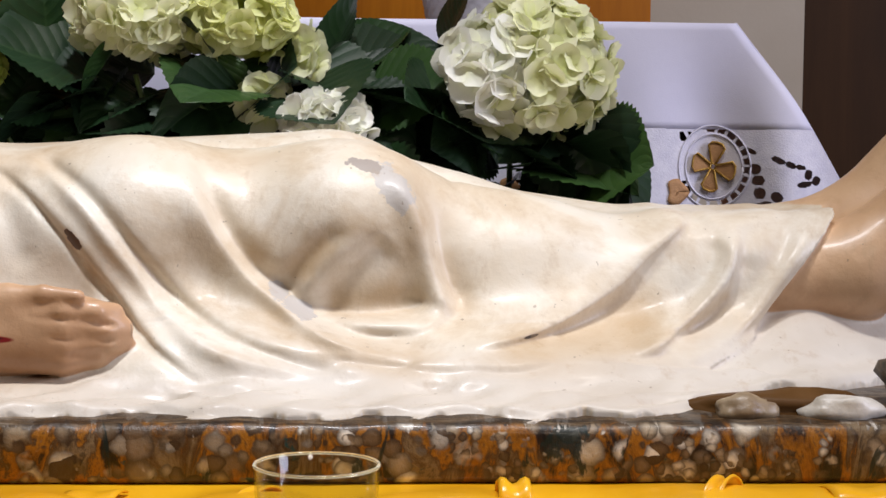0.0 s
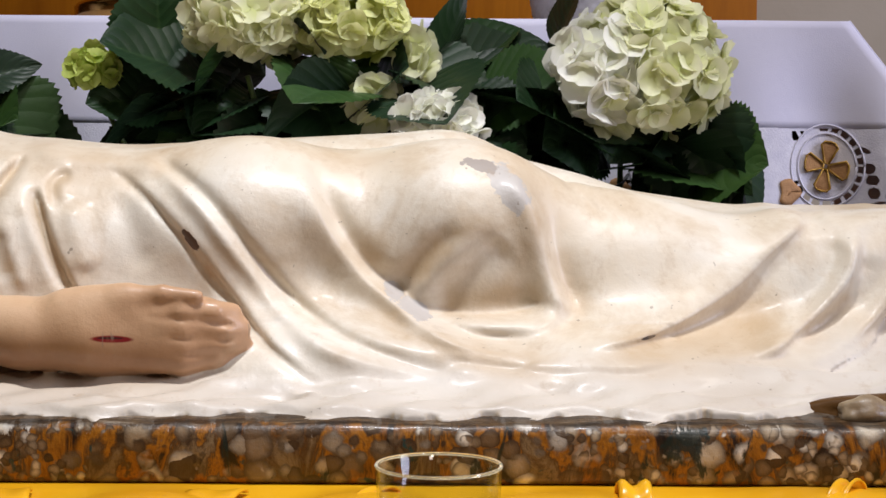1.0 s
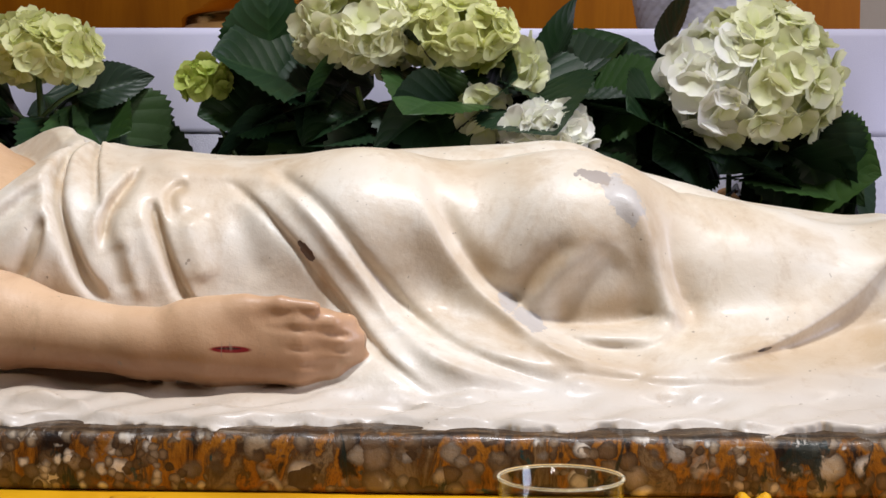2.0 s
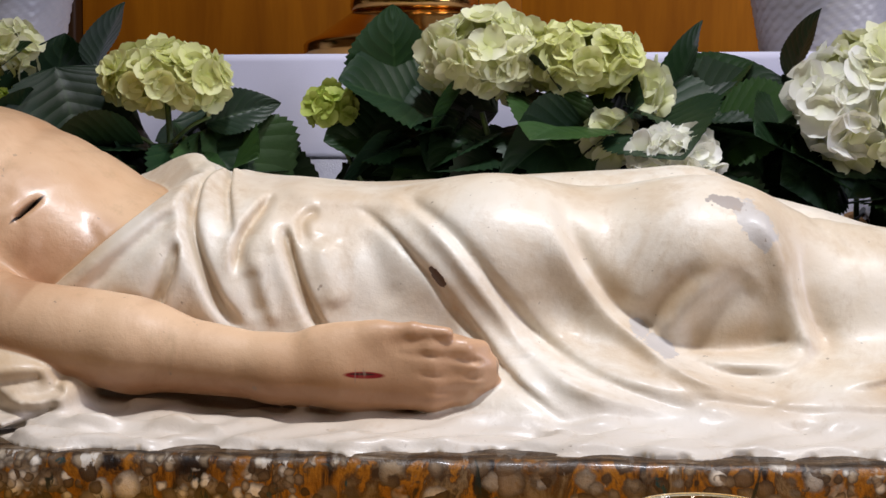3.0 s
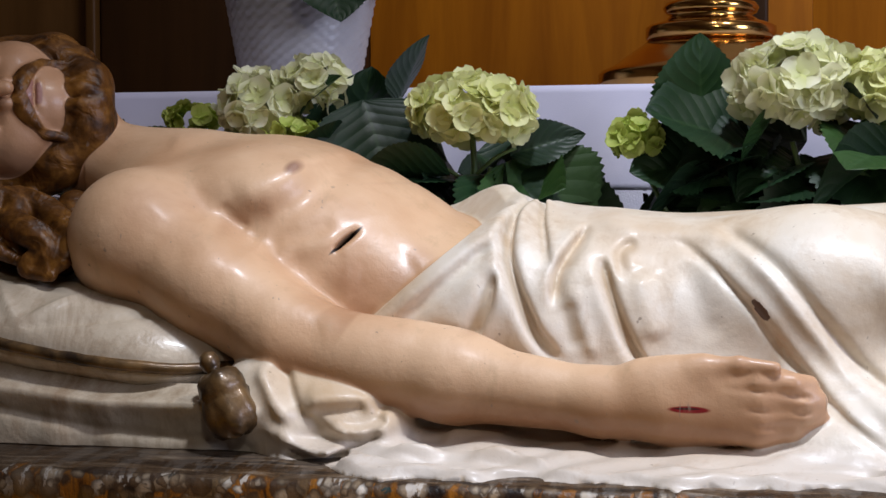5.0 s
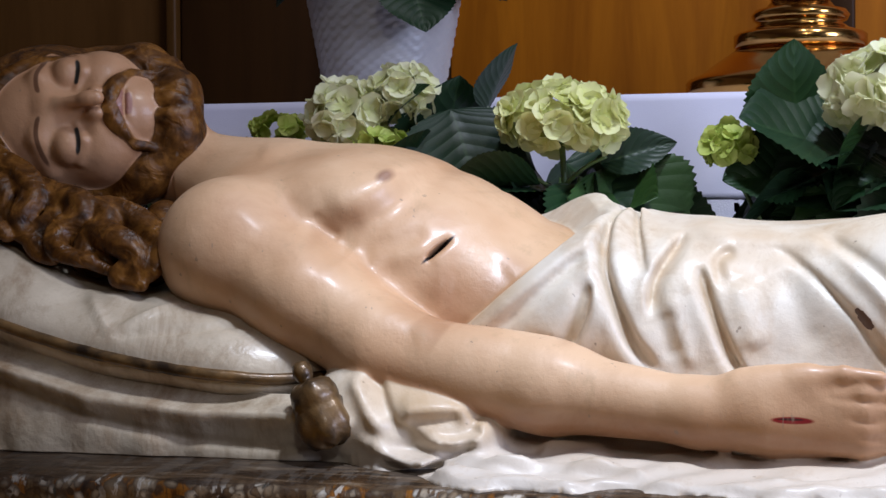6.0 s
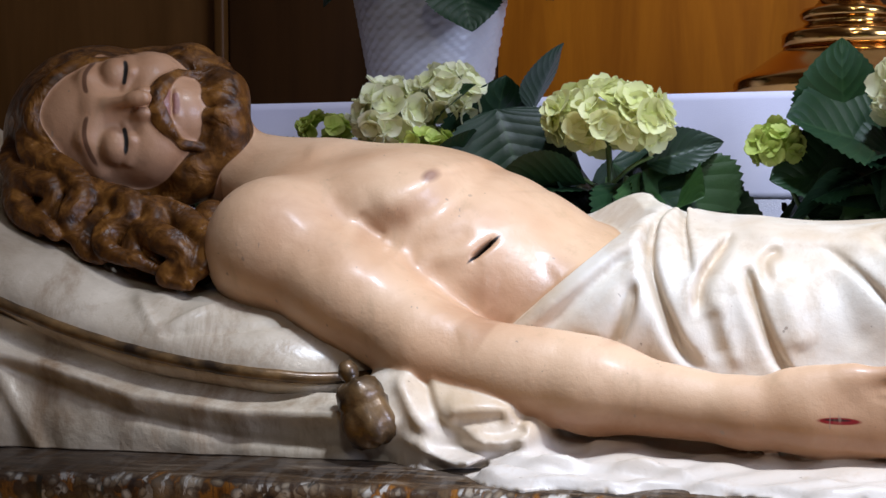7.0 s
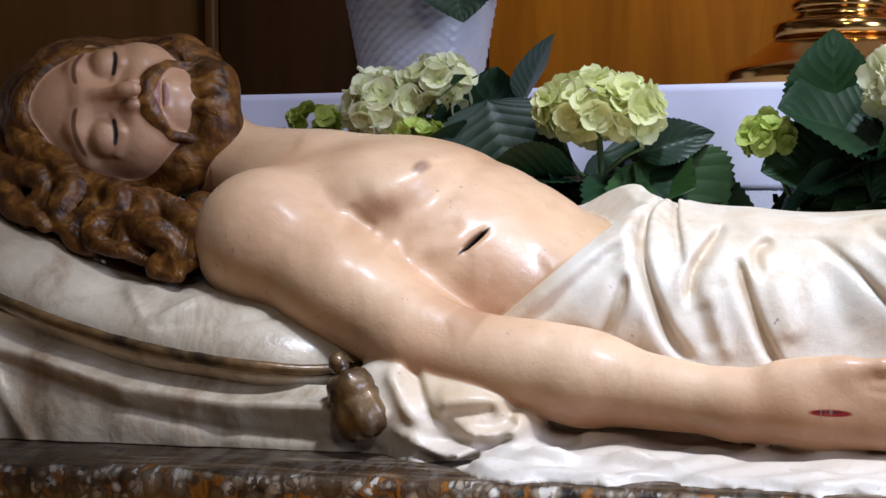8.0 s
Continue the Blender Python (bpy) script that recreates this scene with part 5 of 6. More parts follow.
def dark_stroke(amount, reach, *line):
    dark_stroke1[...] = np.maximum(dark_stroke1, amount * stroke(V1[:, 0], V1[:, 2], line, reach, reach) * (V1[:, 1] < 1.93))


dark_stroke(0.95, 0.017, (-0.840, 0.925), (-0.729, 0.880), (-0.614, 0.853), (-0.500, 0.850), (-0.397, 0.848), (-0.300, 0.846), (-0.225, 0.850))
dark_stroke(0.70, 0.020, (-0.765, 1.000), (-0.711, 0.980), (-0.680, 0.985), (-0.640, 1.020))
dark_stroke(0.60, 0.018, (-0.730, 0.970), (-0.716, 0.955), (-0.700, 0.945))
dark_stroke(0.55, 0.014, (-0.880, 1.045), (-0.850, 1.054), (-0.815, 1.064))
dark_stroke(0.65, 0.011, (-0.113, 0.912), (-0.062, 0.874), (-0.015, 0.857), (0.042, 0.845), (0.110, 0.840))
dark_stroke(0.70, 0.010, (-0.020, 0.965), (-0.045, 0.943), (-0.068, 0.915))
dark_stroke(0.85, 0.015, (-0.035, 0.898), (0.008, 0.902), (0.060, 0.912))
dark_stroke(0.65, 0.015, (0.120, 0.858), (0.200, 0.858), (0.275, 0.870), (0.335, 0.900))
dark_stroke(0.60, 0.012, (0.335, 0.868), (0.375, 0.885), (0.405, 0.910))
dark_stroke(0.55, 0.011, (0.092, 0.960), (0.104, 0.917), (0.120, 0.880))
dark_stroke(0.45, 0.012, (-0.130, 0.968), (-0.086, 0.940))
dark_stroke(0.50, 0.010, (0.400, 0.862), (0.440, 0.890), (0.470, 0.930))
dark_stroke(0.60, 0.006, (-0.567, 0.995), (-0.570, 0.965), (-0.584, 0.930))
dark_stroke(0.55, 0.006, (-0.558, 1.040), (-0.551, 1.000), (-0.535, 0.965), (-0.515, 0.928))
dark_stroke(0.55, 0.006, (-0.478, 1.040), (-0.498, 1.000), (-0.502, 0.965))
dark_stroke(0.55, 0.006, (-0.450, 1.005), (-0.437, 0.962), (-0.415, 0.915))
dark_stroke(0.50, 0.006, (-0.418, 1.026), (-0.434, 1.018), (-0.430, 0.995))

V, Q = np.concatenate([V1, V2]), np.concatenate([Q1, Q2 + len(V1)])
statue_mesh = bpy.data.meshes.new("statue")
statue_mesh.vertices.add(len(V))
statue_mesh.vertices.foreach_set("co", V.astype(np.float32).ravel())
statue_mesh.loops.add(len(Q) * 4)
statue_mesh.loops.foreach_set("vertex_index", Q.astype(np.int32).ravel())
statue_mesh.polygons.add(len(Q))
statue_mesh.polygons.foreach_set("loop_start", np.arange(0, len(Q) * 4, 4, dtype=np.int32))
statue_mesh.polygons.foreach_set("use_smooth", np.ones(len(Q), bool))
statue_mesh.update(calc_edges=True)
for key, first, second in (("dark_stroke", dark_stroke1, np.zeros(len(V2))), ("brow", np.zeros(len(V1)), brow2), ("slit", np.zeros(len(V1)), slit2), ("lip", np.zeros(len(V1)), lip2), ("skin", skin1, np.ones(len(V2))), ("hair", np.zeros(len(V1)), hair2), ("sheet", wide1, np.zeros(len(V2))), ("face", 0.9 * smooth_step((V1[:, 0] + 0.40) / 0.16) * (V1[:, 0] < 0.2), smooth_step((-1.055 - V2[:, 0]) / 0.03))):
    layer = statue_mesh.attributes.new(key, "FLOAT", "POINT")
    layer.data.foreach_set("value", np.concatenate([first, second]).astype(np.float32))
statue_mesh.materials.append(M_STATUE)
tagged(new("statue", statue_mesh), "painted plaster statue lying wrapped in a cream cloth", "statue")
del flesh, drape, wrap, rump, sheet_s, face, hair, both, whole, sheet, cloth_all, lap, h_, V, Q


# ---- the pillow under the head ----
def pillow():
    ob = empty("pillow", (-1.2, 1.95, 0.815))

    def seam_z(x):
        return 0.893 + max(0, -0.90 - x) * 0.10 + max(0, -0.98 - x) ** 2 * 0.5

    def cushion(u, v):
        # u round the girth, v along the length
        x = -1.62 + 0.79 * v
        e = min(1, (1 - v) * 0.79 / 0.15)
        end = math.sqrt(max(0, 1 - (1 - e) ** 2))
        a = 2 * math.pi * u
        c, s = math.cos(a), math.sin(a)
        up = 0.082 if s > 0 else 0.045
        y = 1.965 - 0.262 * math.copysign(abs(c) ** 0.75, c) * (0.55 + 0.45 * end)
        z = seam_z(x) + up * math.copysign(abs(s) ** 0.8, s) * end
        n = noise.noise(Vector((x * 9, y * 9, z * 12)))
        z += 0.006 * n * end - (0.012 * max(0, s) * math.exp(-((x + 1.13) / 0.03) ** 2) + 0.010 * max(0, s) * math.exp(-((x + 1.07) / 0.02) ** 2)) * (1 if c > 0 else 0)
        if c > 0 and s > 0:
            q = s - 0.45
            z += 0.007 * math.exp(-((x + 1.10 + 0.10 * q) / 0.007) ** 2 - (q / 0.25) ** 2) + 0.006 * math.exp(-((x + 1.055 - 0.12 * q) / 0.006) ** 2 - (q / 0.2) ** 2) - 0.006 * math.exp(-((x + 1.00 - 0.35 * q) / 0.012) ** 2 - (q / 0.25) ** 2)
        return (x + 1.2, y - 1.95, z - 0.815)
    bm = grid_sheet(bmesh.new(), cushion, 140, 200)
    bmesh.ops.remove_doubles(bm, verts=bm.verts, dist=0.0004)
    soft = part("cushion", bm, M_CUSHION, ob)
    # piping along the seam
    bm = bmesh.new()
    pts = []
    for i in range(50):
        v = 0.03 + 0.955 * i / 49
        x = -1.62 + 0.79 * v
        end = math.sqrt(max(0, 1 - (1 - min(1, (1 - v) * 0.79 / 0.15)) ** 2))
        pts.append((x + 1.2, 1.965 - 0.264 * (0.55 + 0.45 * end) - 1.95, seam_z(x) - 0.815))
    tube(bm, [(x, y + 0.0015 * noise.noise(Vector((x * 40, 0, 1))), z + 0.0012 * noise.noise(Vector((x * 55, 3, 1)))) for x, y, z in pts], 0.0068, 8)
    part("piping", bm, M_OLD_GOLD, soft, "worn gold piping")

    def under(u, v):
        # cloth bunched under the cushion
        x = -1.62 + 0.80 * v
        top = seam_z(x) - 0.015
        z = top + (0.812 - top) * u
        crest = 0.861 + max(0, -0.98 - x) * 0.12 + max(0, -1.10 - x) * 0.15
        fold = 0.015 * math.exp(-((z - crest) / (0.005 if z > crest else 0.016)) ** 2) - 0.012 * math.exp(-((z - crest - 0.019) / 0.010) ** 2) - 0.004 * math.exp(-((z - crest + 0.030 + 0.05 * (x + 1.0)) / 0.006) ** 2)
        fold += 0.004 * noise.noise(Vector((x * 26, z * 9, 5))) + 0.005 * math.exp(-((x + 1.235 + 0.6 * (z - 0.85)) / 0.010) ** 2)
        y = 1.710 - 0.02 * math.sin(u * math.pi * 0.5) - fold + 0.006 * noise.noise(Vector((x * 10, z * 16, 2))) - 0.008 * math.exp(-((x + 1.27) / 0.02) ** 2)
        y += 0.25 * max(0, v - 0.93) ** 1.2
        return (x + 1.2, y - 1.95, z - 0.815)
    bm = grid_sheet(bmesh.new(), under, 90, 170, 0.008)
    part("under_cloth", bm, M_CUSHION, ob, "cream folded cloth under the cushion")
    # core that fills the pillow's middle
    part("core", box(bmesh.new(), -0.40, 0.30, -0.19, 0.20, 0.0, 0.09, 0.01), M_CUSHION, ob)
    bm = bmesh.new()
    lathe(bm, [(0.002, 0.046), (0.008, 0.044), (0.011, 0.038), (0.010, 0.031), (0.007, 0.027), (0.015, 0.025), (0.022, 0.019), (0.0255, 0.010), (0.0262, 0.003), (0.0245, -0.001), (0.0262, -0.005), (0.029, -0.016), (0.0300, -0.027), (0.0275, -0.037), (0.0215, -0.044), (0.010, -0.0455), (0.002, -0.046)], (0, 0, 0), 40)
    for v in bm.verts:
        lump = 0.0035 * noise.noise(v.co * 55 + Vector((2, 0, 0))) + 0.0016 * noise.noise(v.co * 140)
        if v.co.z < -0.004:
            lump += 0.0016 * math.sin(math.atan2(v.co.y, v.co.x) * 7 + v.co.z * 60)
        v.co += v.co.normalized() * lump
    bmesh.ops.rotate(bm, cent=(0, 0, 0), matrix=Matrix.Rotation(radians(-26), 3, "Y"), verts=bm.verts)
    bmesh.ops.translate(bm, vec=(0.368, -0.264, 0.058), verts=bm.verts)
    part("tassel", bm, M_OLD_GOLD, ob, "moulded worn gold tassel")
    tagged(ob, "cream plaster pillow with gold piping and tassel", "pillow")


pillow()


# ---- hydrangeas ----
def leaf_mesh(seed, cup, droop):
    """An ovate toothed leaf, one long, with its rib raised."""
    rng = random.Random(seed)
    me = bpy.data.meshes.new("leaf")
    bm = bmesh.new()
    uvl = bm.loops.layers.uv.new("UVMap")
    NU, NV = 12, 34
    rows = []
    for j in range(NV + 1):
        t = j / NV
        wdt = 0.46 * (math.sin(math.pi * t ** 0.8) ** 0.85) + 0.003
        tooth = 1 + 0.07 * (2 * abs((t * 17) % 1 - 0.5) - 0.5) * (1 if 0.05 < t < 0.97 else 0)
        row = []
        for i in range(NU + 1):
            u = i / NU * 2 - 1
            x = u * wdt * (tooth if abs(u) > 0.95 else 1)
            vein = 0.007 * abs(math.sin((t - 0.35 * abs(u)) * 26)) * min(1, abs(u) * 3) * (1 - abs(u) ** 3)
            z = cup * abs(u) * wdt - droop * t * t + vein + 0.012 * math.sin(9 * t + 3 * u + seed) * abs(u)
            row.append((bm.verts.new((x, t, z)), (i / NU, t)))
        rows.append(row)
    for a, b in zip(rows, rows[1:]):
        for i in range(NU):
            q = (a[i], a[i + 1], b[i + 1], b[i])
            f = bm.faces.new([v for v, _ in q])
            f.smooth = True
            for lp, (_, uv) in zip(f.loops, q):
                lp[uvl].uv = uv
    bm.to_mesh(me)
    bm.free()
    me.materials.append(M_LEAF)
    return me


LEAVES = [leaf_mesh(1, 0.35, 0.25), leaf_mesh(2, 0.55, 0.45), leaf_mesh(3, 0.2, 0.10), leaf_mesh(4, 0.45, -0.12)]


def leaf(parent, at, tip, length, roll=0.0, kind=0, width=1.0):
    """A leaf from its stalk's end at to its tip's direction."""
    ob = new("leaf", LEAVES[kind])
    d = (Vector(tip) - Vector(at)).normalized()
    m = d.to_track_quat("Y", "Z").to_matrix().to_4x4()
    ob.parent = parent
    ob.matrix_basis = Matrix.Translation(Vector(at) - parent.location) @ m @ Matrix.Rotation(radians(roll), 4, "Y") @ Matrix.Diagonal((length * width * 1.22, length, length, 1))
    return ob


def flower_head(parent, centre, size, florets, petal, mat, seed, label, front=0.35):
    """A mop head: many four-petalled florets packed over a squashed ball."""
    rng = random.Random(seed)
    bm = bmesh.new()
    reach = bm.verts.layers.float.new("reach")
    c = Vector(centre) - parent.location
    golden = math.pi * (3 - 5 ** 0.5)
    for k in range(florets):
        zz = 1 - 1.75 * (k + 0.5) / florets
        rr = math.sqrt(max(0, 1 - zz * zz))
        a = k * golden + rng.uniform(-0.25, 0.25)
        n = Vector((rr * math.cos(a), rr * math.sin(a), zz))
        n = (n + 0.28 * Vector((rng.uniform(-1, 1), rng.uniform(-1, 1), rng.uniform(-1, 1)))).normalized()
        lift = rng.uniform(0.84, 1.10)
        p = c + Vector((n.x * size[0], n.y * size[1], n.z * size[2])) * lift
        out = (Vector((n.x / size[0], n.y / size[1], n.z / size[2])).normalized() + 0.30 * Vector((rng.uniform(-1, 1), rng.uniform(-1, 1), rng.uniform(-1, 1)))).normalized()
        frame_ = out.to_track_quat("Z", "Y").to_matrix()
        spin = rng.uniform(0, math.pi)
        L = petal * rng.uniform(0.8, 1.2)
        for q in range(4):
            ang = spin + q * math.pi / 2 + rng.uniform(-0.15, 0.15)
            ca, sa = math.cos(ang), math.sin(ang)
            cup = rng.uniform(0.05, 0.55)
            rows = []
            for j in range(5):
                t = j / 4
                w = 0.62 * math.sin(math.pi * (0.10 + 0.78 * t)) ** 0.7 * (1 if j < 4 else 0.70)
                row = []
                for i in range(4):
                    u = i / 3 * 2 - 1
                    x, y = t * 1.0 - 0.06 * u * u * (t > 0.9), u * w
                    z = cup * t * t + 0.22 * u * u * w + 0.06 * math.sin(4 * t + 3 * u + k)
                    v = bm.verts.new(p + frame_ @ Vector(((x * ca - y * sa) * L, (x * sa + y * ca) * L, z * L)))
                    v[reach] = min(1, 0.15 + t * 1.1)
                    row.append(v)
                rows.append(row)
            for r0, r1 in zip(rows, rows[1:]):
                for i in range(3):
                    bm.faces.new((r0[i], r0[i + 1], r1[i + 1], r1[i]))
    me = bpy.data.meshes.new("flower_head")
    bm.to_mesh(me)
    bm.free()
    for f in me.polygons:
        f.use_smooth = True
    me.materials.append(mat)
    ob = new("flower_head", me)
    ob.parent = parent
    ob["label"] = label
    return ob


def stem(parent, pts, r=0.0045):
    return part("stem", tube(bmesh.new(), [Vector(p) - parent.location for p in curve_points(pts, 12)], r, 7, 0.8), M_STEM, parent)


def hydrangea(base, label, seed, n_leaves, spread, zlo, zhi, pot_r=0.075):
    """A potted plant: pot, soil, and a bush of leaves; heads and special leaves are added after."""
    rng = random.Random(seed)
    ob = empty("hydrangea", base)
    bm = lathe(bmesh.new(), [(0.0, 0.0), (pot_r * 0.72, 0.0), (pot_r * 0.76, 0.006), (pot_r * 0.96, 0.115), (pot_r * 1.03, 0.117), (pot_r * 1.03, 0.133), (pot_r * 0.94, 0.133), (pot_r * 0.92, 0.115), (0.001, 0.112)][1:], n=36)
    vessel = part("pot", bm, M_TERRA, ob)
    part("soil", lathe(bmesh.new(), [(pot_r * 0.90, 0.1135), (pot_r * 0.7, 0.118), (0.004, 0.121)], n=24), M_SOIL, vessel)
    for k in range(n_leaves):
        a = rng.uniform(0, 2 * math.pi)
        z = rng.uniform(zlo, zhi)
        r = spread * rng.uniform(0.15, 0.75)
        p = Vector((base[0] + r * math.cos(a) * 1.15, base[1] + 0.02 + 0.42 * r * math.sin(a), z))
        d = Vector((math.cos(a) + rng.uniform(-0.5, 0.5), 0.40 * math.sin(a) - 0.22, rng.uniform(-0.75, 0.30)))
        L = rng.uniform(0.095, 0.150)
        tip = p + d.normalized() * L
        if tip.y > 2.375:
            d.y = -abs(d.y)
        roll_, kind_, wide_ = math.copysign(rng.uniform(12, 65), d.x), rng.randrange(4), rng.uniform(0.85, 1.15)
        if tip.x < 0.375:
            leaf(ob, p, p + d, L, roll_, kind_, wide_)
    for k in range(5):
        a = 2 * math.pi * k / 5 + rng.uniform(0, 0.6)
        stem(ob, [Vector(base) + Vector((0.02 * math.cos(a), 0.02 * math.sin(a), 0.11)), Vector((base[0] + 0.35 * spread * math.cos(a), base[1] + 0.03 * math.sin(a), (zlo + base[2]) / 2 + 0.12)), Vector((base[0] + 0.6 * spread * math.cos(a), base[1] + 0.06 * math.sin(a), zhi - 0.02))])
    return tagged(ob, label, "plant", "hydrangeas behind the statue")


BASE = 0.7455
# big cream head by the altar's corner
p1 = hydrangea((0.20, 2.235, BASE), "potted hydrangea with one large cream-white head", 11, 70, 0.19, 0.93, 1.10)
flower_head(p1, (0.228, 2.160, 1.148), (0.089, 0.070, 0.082), 140, 0.0250, M_PETAL_CREAM, 5, "large cream-white flower head")
flower_head(p1, (0.168, 2.125, 1.148), (0.046, 0.038, 0.054), 42, 0.0280, M_PETAL_WHITE, 6, "white florets on the side of the head")
for at, tip, L, roll, k in (((0.285, 2.20, 1.080), (0.38, 2.20, 1.040), 0.085, 20, 0), ((0.27, 2.18, 1.06), (0.37, 2.17, 0.98), 0.13, -20, 1), ((0.20, 2.17, 1.05), (0.28, 2.15, 0.995), 0.10, 0, 3), ((0.12, 2.20, 1.09), (0.02, 2.17, 1.13), 0.11, 10, 2), ((0.12, 2.26, 1.18), (0.15, 2.25, 1.28), 0.10, 30, 2), ((0.15, 2.20, 1.06), (0.11, 2.16, 0.98), 0.10, 0, 0), ((0.31, 2.2, 1.05), (0.40, 2.16, 0.97), 0.12, 0, 1)):
    leaf(p1, at, tip, L, roll, k)
# twin heads, and a white one low down
p2 = hydrangea((-0.16, 2.24, BASE), "potted hydrangea with two green-white heads and a low white one", 12, 105, 0.27, 0.95, 1.16)
flower_head(p2, (-0.270, 2.185, 1.210), (0.064, 0.060, 0.050), 95, 0.0235, M_PETAL_CREAM, 7, "cream and lime flower head")
flower_head(p2, (-0.146, 2.185, 1.204), (0.068, 0.055, 0.038), 95, 0.0210, M_PETAL_GREEN, 8, "lime-green flower head")
flower_head(p2, (-0.032, 2.120, 1.084), (0.045, 0.030, 0.028), 50, 0.0215, M_PETAL_WHITE, 9, "white flower head")
flower_head(p2, (-0.060, 2.19, 1.165), (0.016, 0.016, 0.026), 9, 0.022, M_PETAL_CREAM, 10, "fading white florets")
flower_head(p2, (-0.115, 2.17, 1.108), (0.026, 0.02, 0.022), 12, 0.0268, M_PETAL_CREAM, 14, "half-open cream florets")
for at, tip, L, roll, k, w in (((-0.385, 2.23, 1.15), (-0.395, 2.22, 1.27), 0.13, 80, 2, 0.9), ((-0.03, 2.27, 1.14), (0.0, 2.25, 1.28), 0.125, 15, 2, 1.1), ((-0.17, 2.17, 1.17), (-0.165, 2.15, 1.08), 0.065, 0, 0, 1), ((-0.29, 2.17, 1.18), (-0.33, 2.15, 1.10), 0.08, 20, 3, 0.8), ((-0.14, 2.16, 1.12), (-0.27, 2.14, 1.09), 0.13, 30, 1, 0.8), ((-0.31, 2.2, 1.12), (-0.41, 2.16, 1.11), 0.10, -10, 0, 1), ((-0.36, 2.2, 1.10), (-0.48, 2.18, 1.07), 0.12, 0, 1, 0.9), ((0.0, 2.2, 1.12), (0.10, 2.17, 1.09), 0.10, 10, 3, 1), ((-0.21, 2.16, 1.2), (-0.15, 2.12, 1.17), 0.06, -20, 0, 0.9)):
    leaf(p2, at, tip, L, roll, k, w)
stem(p2, [(-0.17, 2.2, 1.0), (-0.165, 2.19, 1.09), (-0.16, 2.2, 1.18)], 0.005)
stem(p2, [(-0.165, 2.185, 1.08), (-0.20, 2.18, 1.105), (-0.24, 2.18, 1.10)], 0.003)
# the unripe little head on its own twig
flower_head(p2, (-0.470, 2.215, 1.146), (0.032, 0.028, 0.022), 42, 0.0152, M_PETAL_LIME, 15, "small unripe lime-green head")
stem(p2, [(-0.40, 2.22, 1.0), (-0.44, 2.21, 1.07), (-0.468, 2.213, 1.13)], 0.0035)
# lime head in the gap beside the chest
p3 = hydrangea((-0.72, 2.24, BASE), "potted hydrangea with one lime-green head", 13, 70, 0.17, 0.96, 1.13)
flower_head(p3, (-0.674, 2.165, 1.183), (0.071, 0.060, 0.040), 105, 0.0210, M_PETAL_GREEN, 16, "lime-green flower head")
stem(p3, [(-0.70, 2.21, 1.0), (-0.68, 2.2, 1.08), (-0.682, 2.2, 1.16)], 0.005)
stem(p3, [(-0.685, 2.19, 1.09), (-0.65, 2.18, 1.12), (-0.62, 2.18, 1.135)], 0.003)
stem(p3, [(-0.685, 2.19, 1.09), (-0.72, 2.18, 1.11), (-0.76, 2.17, 1.10)], 0.003)
for at, tip, L, roll, k, w in (((-0.63, 2.19, 1.125), (-0.52, 2.20, 1.165), 0.10, 75, 0, 0.55), ((-0.70, 2.15, 1.10), (-0.82, 2.12, 1.09), 0.115, 20, 3, 1), ((-0.70, 2.14, 1.06), (-0.78, 2.10, 1.05), 0.10, 10, 2, 1), ((-0.63, 2.2, 1.12), (-0.55, 2.16, 1.02), 0.15, 30, 1, 1.1), ((-0.62, 2.23, 1.11), (-0.50, 2.19, 1.02), 0.13, 20, 0, 1.1), ((-0.85, 2.24, 1.12), (-0.83, 2.22, 1.26), 0.13, 10, 2, 1.15), ((-0.80, 2.27, 1.20), (-0.76, 2.26, 1.30), 0.10, 10, 2, 1.1), ((-0.83, 2.2, 1.20), (-0.78, 2.16, 1.1), 0.14, 20, 0, 1.1), ((-0.66, 2.18, 1.1), (-0.60, 2.12, 1.0), 0.13, 0, 1, 1.1)):
    leaf(p3, at, tip, L, roll, k, w)
# two-lobed head beside the neck
p4 = hydrangea((-1.02, 2.25, BASE), "potted hydrangea with a cream-green two-lobed head", 17, 45, 0.18, 0.98, 1.14)
flower_head(p4, (-0.972, 2.19, 1.194), (0.047, 0.045, 0.038), 60, 0.0215, M_PETAL_CREAM, 18, "cream-green flower head")
flower_head(p4, (-0.900, 2.20, 1.220), (0.039, 0.036, 0.032), 40, 0.0215, M_PETAL_CREAM, 19, "cream-green flower head")
flower_head(p4, (-0.915, 2.17, 1.158), (0.032, 0.025, 0.012), 30, 0.0122, M_PETAL_LIME, 20, "small unripe lime-green head")
flower_head(p4, (-1.085, 2.24, 1.182), (0.034, 0.03, 0.014), 24, 0.0150, M_PETAL_LIME, 21, "small unripe lime-green head")
for at, tip, L, roll, k, w in (((-0.90, 2.16, 1.13), (-0.84, 2.13, 1.13), 0.07, 0, 0, 0.9), ((-0.91, 2.18, 1.18), (-0.86, 2.15, 1.24), 0.08, 60, 0, 0.6), ((-0.88, 2.16, 1.12), (-0.84, 2.12, 1.16), 0.075, 20, 3, 0.9)):
    leaf(p4, at, tip, L, roll, k, w)


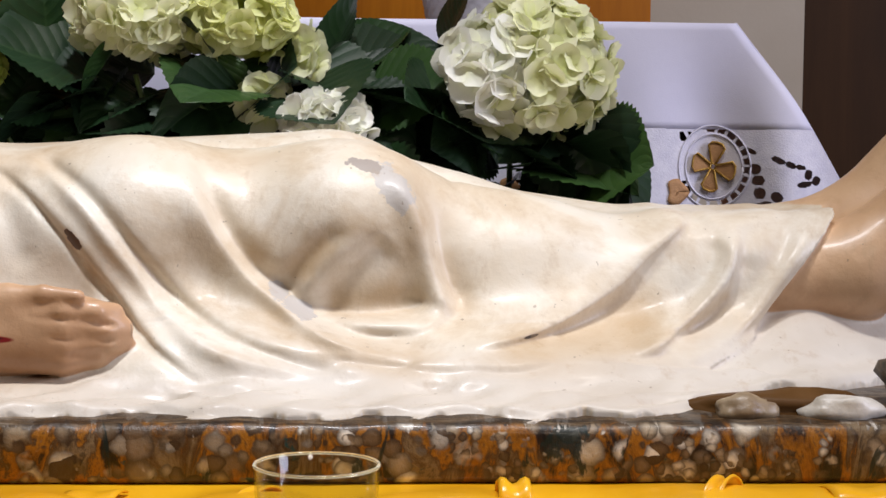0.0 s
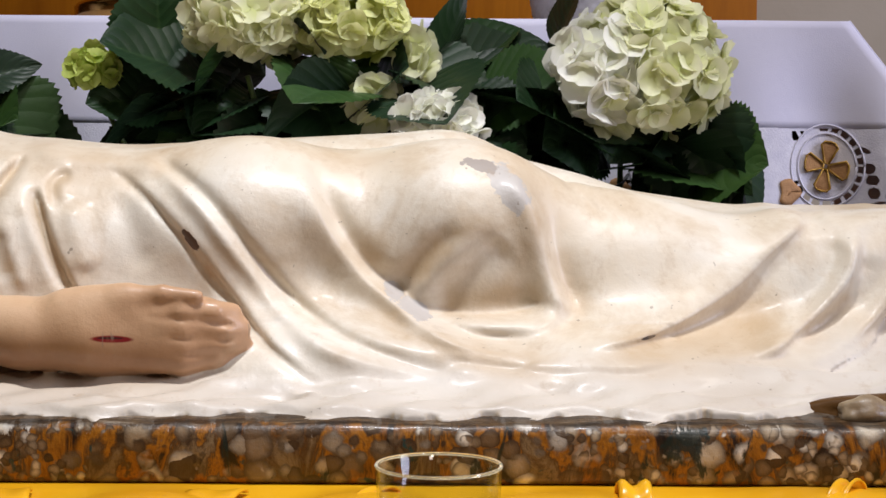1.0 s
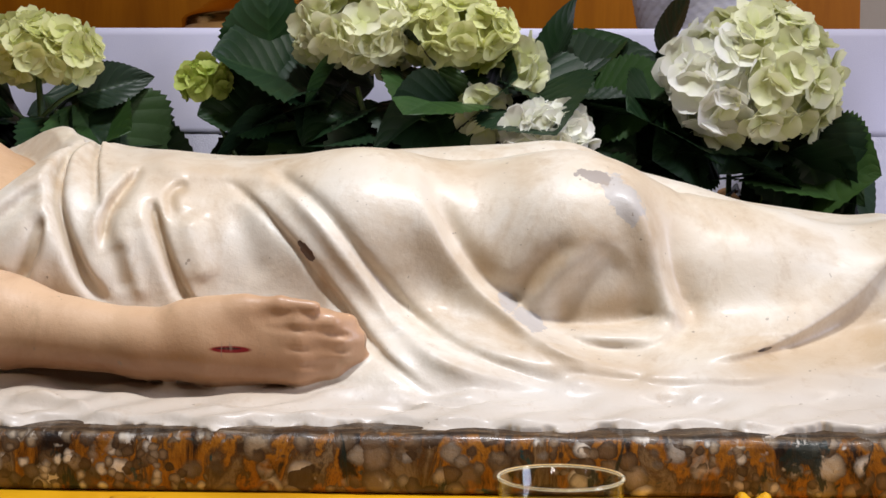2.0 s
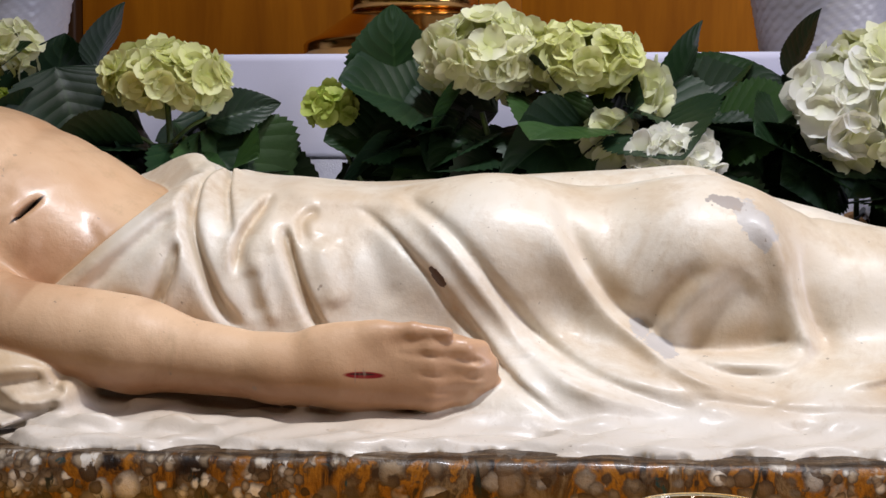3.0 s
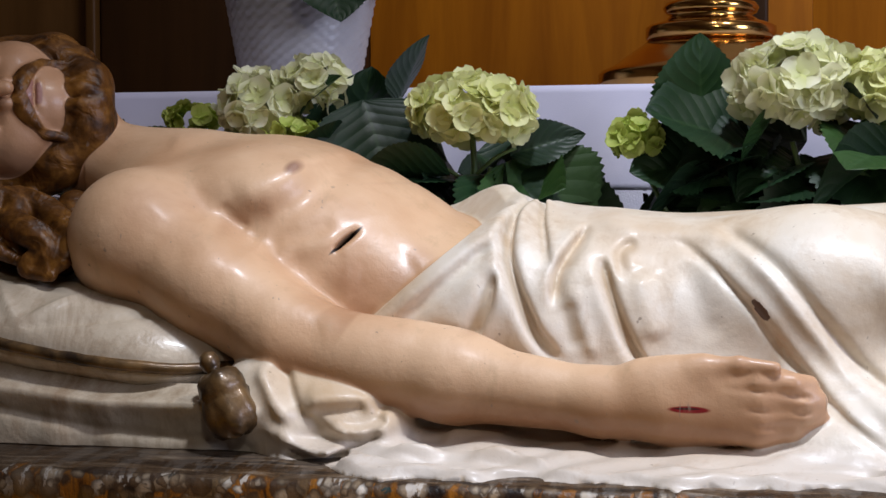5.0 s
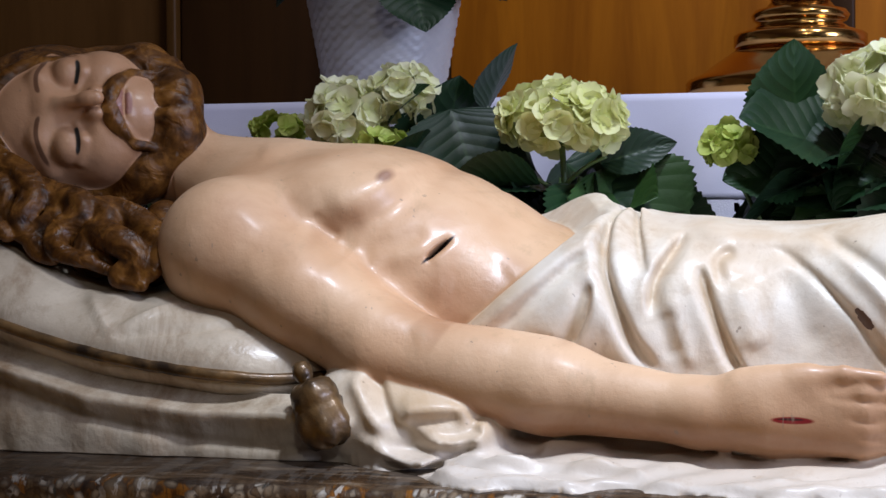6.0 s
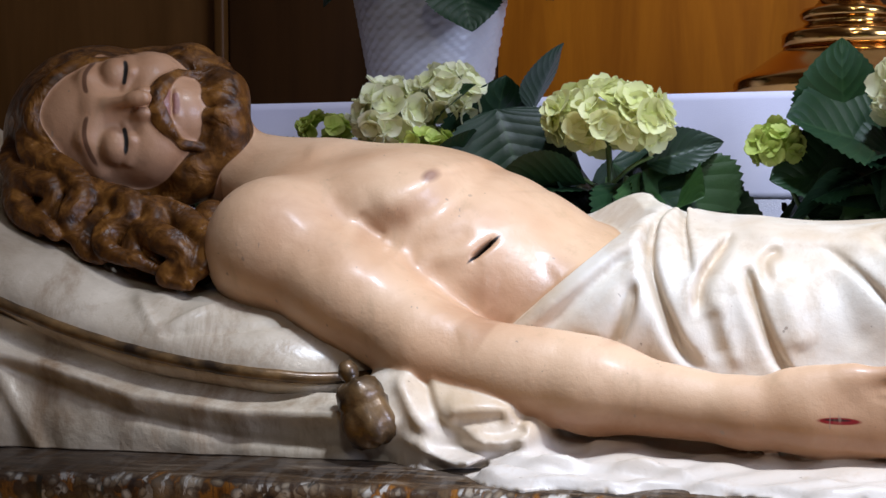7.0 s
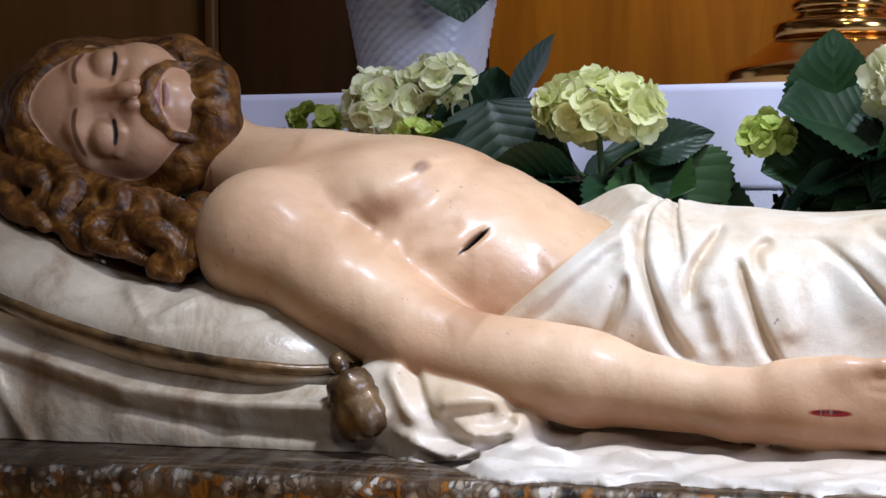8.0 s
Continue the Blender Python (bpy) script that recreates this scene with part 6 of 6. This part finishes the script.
# ---- on the altar: candlestick and white pots ----
def candlestick(at):
    ob = empty("candlestick", at)
    part("foot", lathe(bmesh.new(), [(0.166, 0.0), (0.172, 0.006), (0.173, 0.026), (0.168, 0.032), (0.150, 0.040), (0.128, 0.056), (0.110, 0.068), (0.096, 0.078)], n=72), M_BRASS, ob)
    part("collar", lathe(bmesh.new(), [(0.096, 0.078), (0.100, 0.081), (0.100, 0.098), (0.094, 0.102), (0.074, 0.108), (0.062, 0.116), (0.070, 0.120), (0.074, 0.128), (0.068, 0.136), (0.052, 0.140), (0.044, 0.150)], n=72), M_BRASS, ob)
    part("stem", lathe(bmesh.new(), [(0.044, 0.150), (0.046, 0.155), (0.038, 0.162), (0.034, 0.180), (0.030, 0.24), (0.037, 0.28), (0.030, 0.32), (0.028, 0.48), (0.05, 0.52), (0.06, 0.525), (0.06, 0.53), (0.012, 0.532)], n=48), M_BRASS, ob)
    tagged(ob, "polished brass altar candlestick with a stepped round foot", "candlestick")


candlestick((-0.417, 2.70, 1.229))


def white_pot(at, seed):
    """A ceramic cover pot with a basket-weave relief, and its plant."""
    rng = random.Random(seed)
    ob = empty("white_pot", at)

    def weave(a, h):
        return 0.0012 * math.sin(a * 30 + (math.pi if int(h / 0.008) % 2 else 0)) * (1 if h > 0.004 else 0) + 0.0006 * math.sin(h * 2 * math.pi / 0.016)
    prof = [(0.092 + 0.18 * (0.004 * i), 0.004 * i) for i in range(0, 46)]
    bm = lathe(bmesh.new(), prof + [(0.127, 0.184), (0.127, 0.19), (0.12, 0.19), (0.112, 0.17), (0.01, 0.165)], n=180, wobble=lambda a, h: weave(a, h) if h < 0.178 else 0)
    vessel = part("pot_body", bm, M_POT, ob)
    part("soil", lathe(bmesh.new(), [(0.114, 0.172), (0.06, 0.176), (0.004, 0.178)], n=24), M_SOIL, vessel)
    for k in range(16):
        a = 2 * math.pi * k / 16 + rng.uniform(-0.2, 0.2)
        p = Vector(at) + Vector((0.075 * math.cos(a), 0.075 * math.sin(a), 0.185 + rng.uniform(0, 0.05)))
        d = Vector((math.cos(a), math.sin(a), rng.uniform(-0.25, 0.4)))
        leaf(ob, p, p + d, rng.uniform(0.09, 0.13), rng.uniform(-20, 20), rng.randrange(4))
        stem(ob, [Vector(at) + Vector((0.02 * math.cos(a), 0.02 * math.sin(a), 0.17)), Vector(at) + Vector((0.05 * math.cos(a), 0.05 * math.sin(a), 0.19)), p], 0.003)
    return tagged(ob, "white woven-relief ceramic pot with a leafy green plant", "pot", "white pots on the altar")


pot_a = white_pot((-1.068, 2.66, 1.229), 31)
pot_b = white_pot((0.208, 2.66, 1.229), 32)
leaf(pot_a, (-0.99, 2.55, 1.42), (-0.955, 2.51, 1.345), 0.10, 10, 2, 1.1)
leaf(pot_a, (-0.95, 2.56, 1.42), (-0.84, 2.54, 1.405), 0.11, 0, 0, 0.8)


# ---- the glass ----
def tumbler(at):
    ob = empty("glass_tumbler", at)
    prof = [(0.001, 0.0), (0.040, 0.0), (0.043, 0.004), (0.0525, 0.150), (0.0520, 0.1515), (0.0505, 0.150), (0.0410, 0.010), (0.001, 0.009)]
    g = part("glass", lathe(bmesh.new(), prof, n=72), M_GLASS, ob)
    g.visible_shadow = False
    ring = [(0.0515 * math.cos(2 * math.pi * i / 64), 0.0515 * math.sin(2 * math.pi * i / 64), 0.1505) for i in range(65)]
    r_ = part("rim", tube(bmesh.new(), ring, 0.0016, 8), M_GLASS_RIM, g, "thick polished glass rim")
    r_.visible_shadow = False
    tagged(ob, "clear empty glass tumbler before the slab", "glass")


tumbler((-0.032, 1.410, 0.6505))
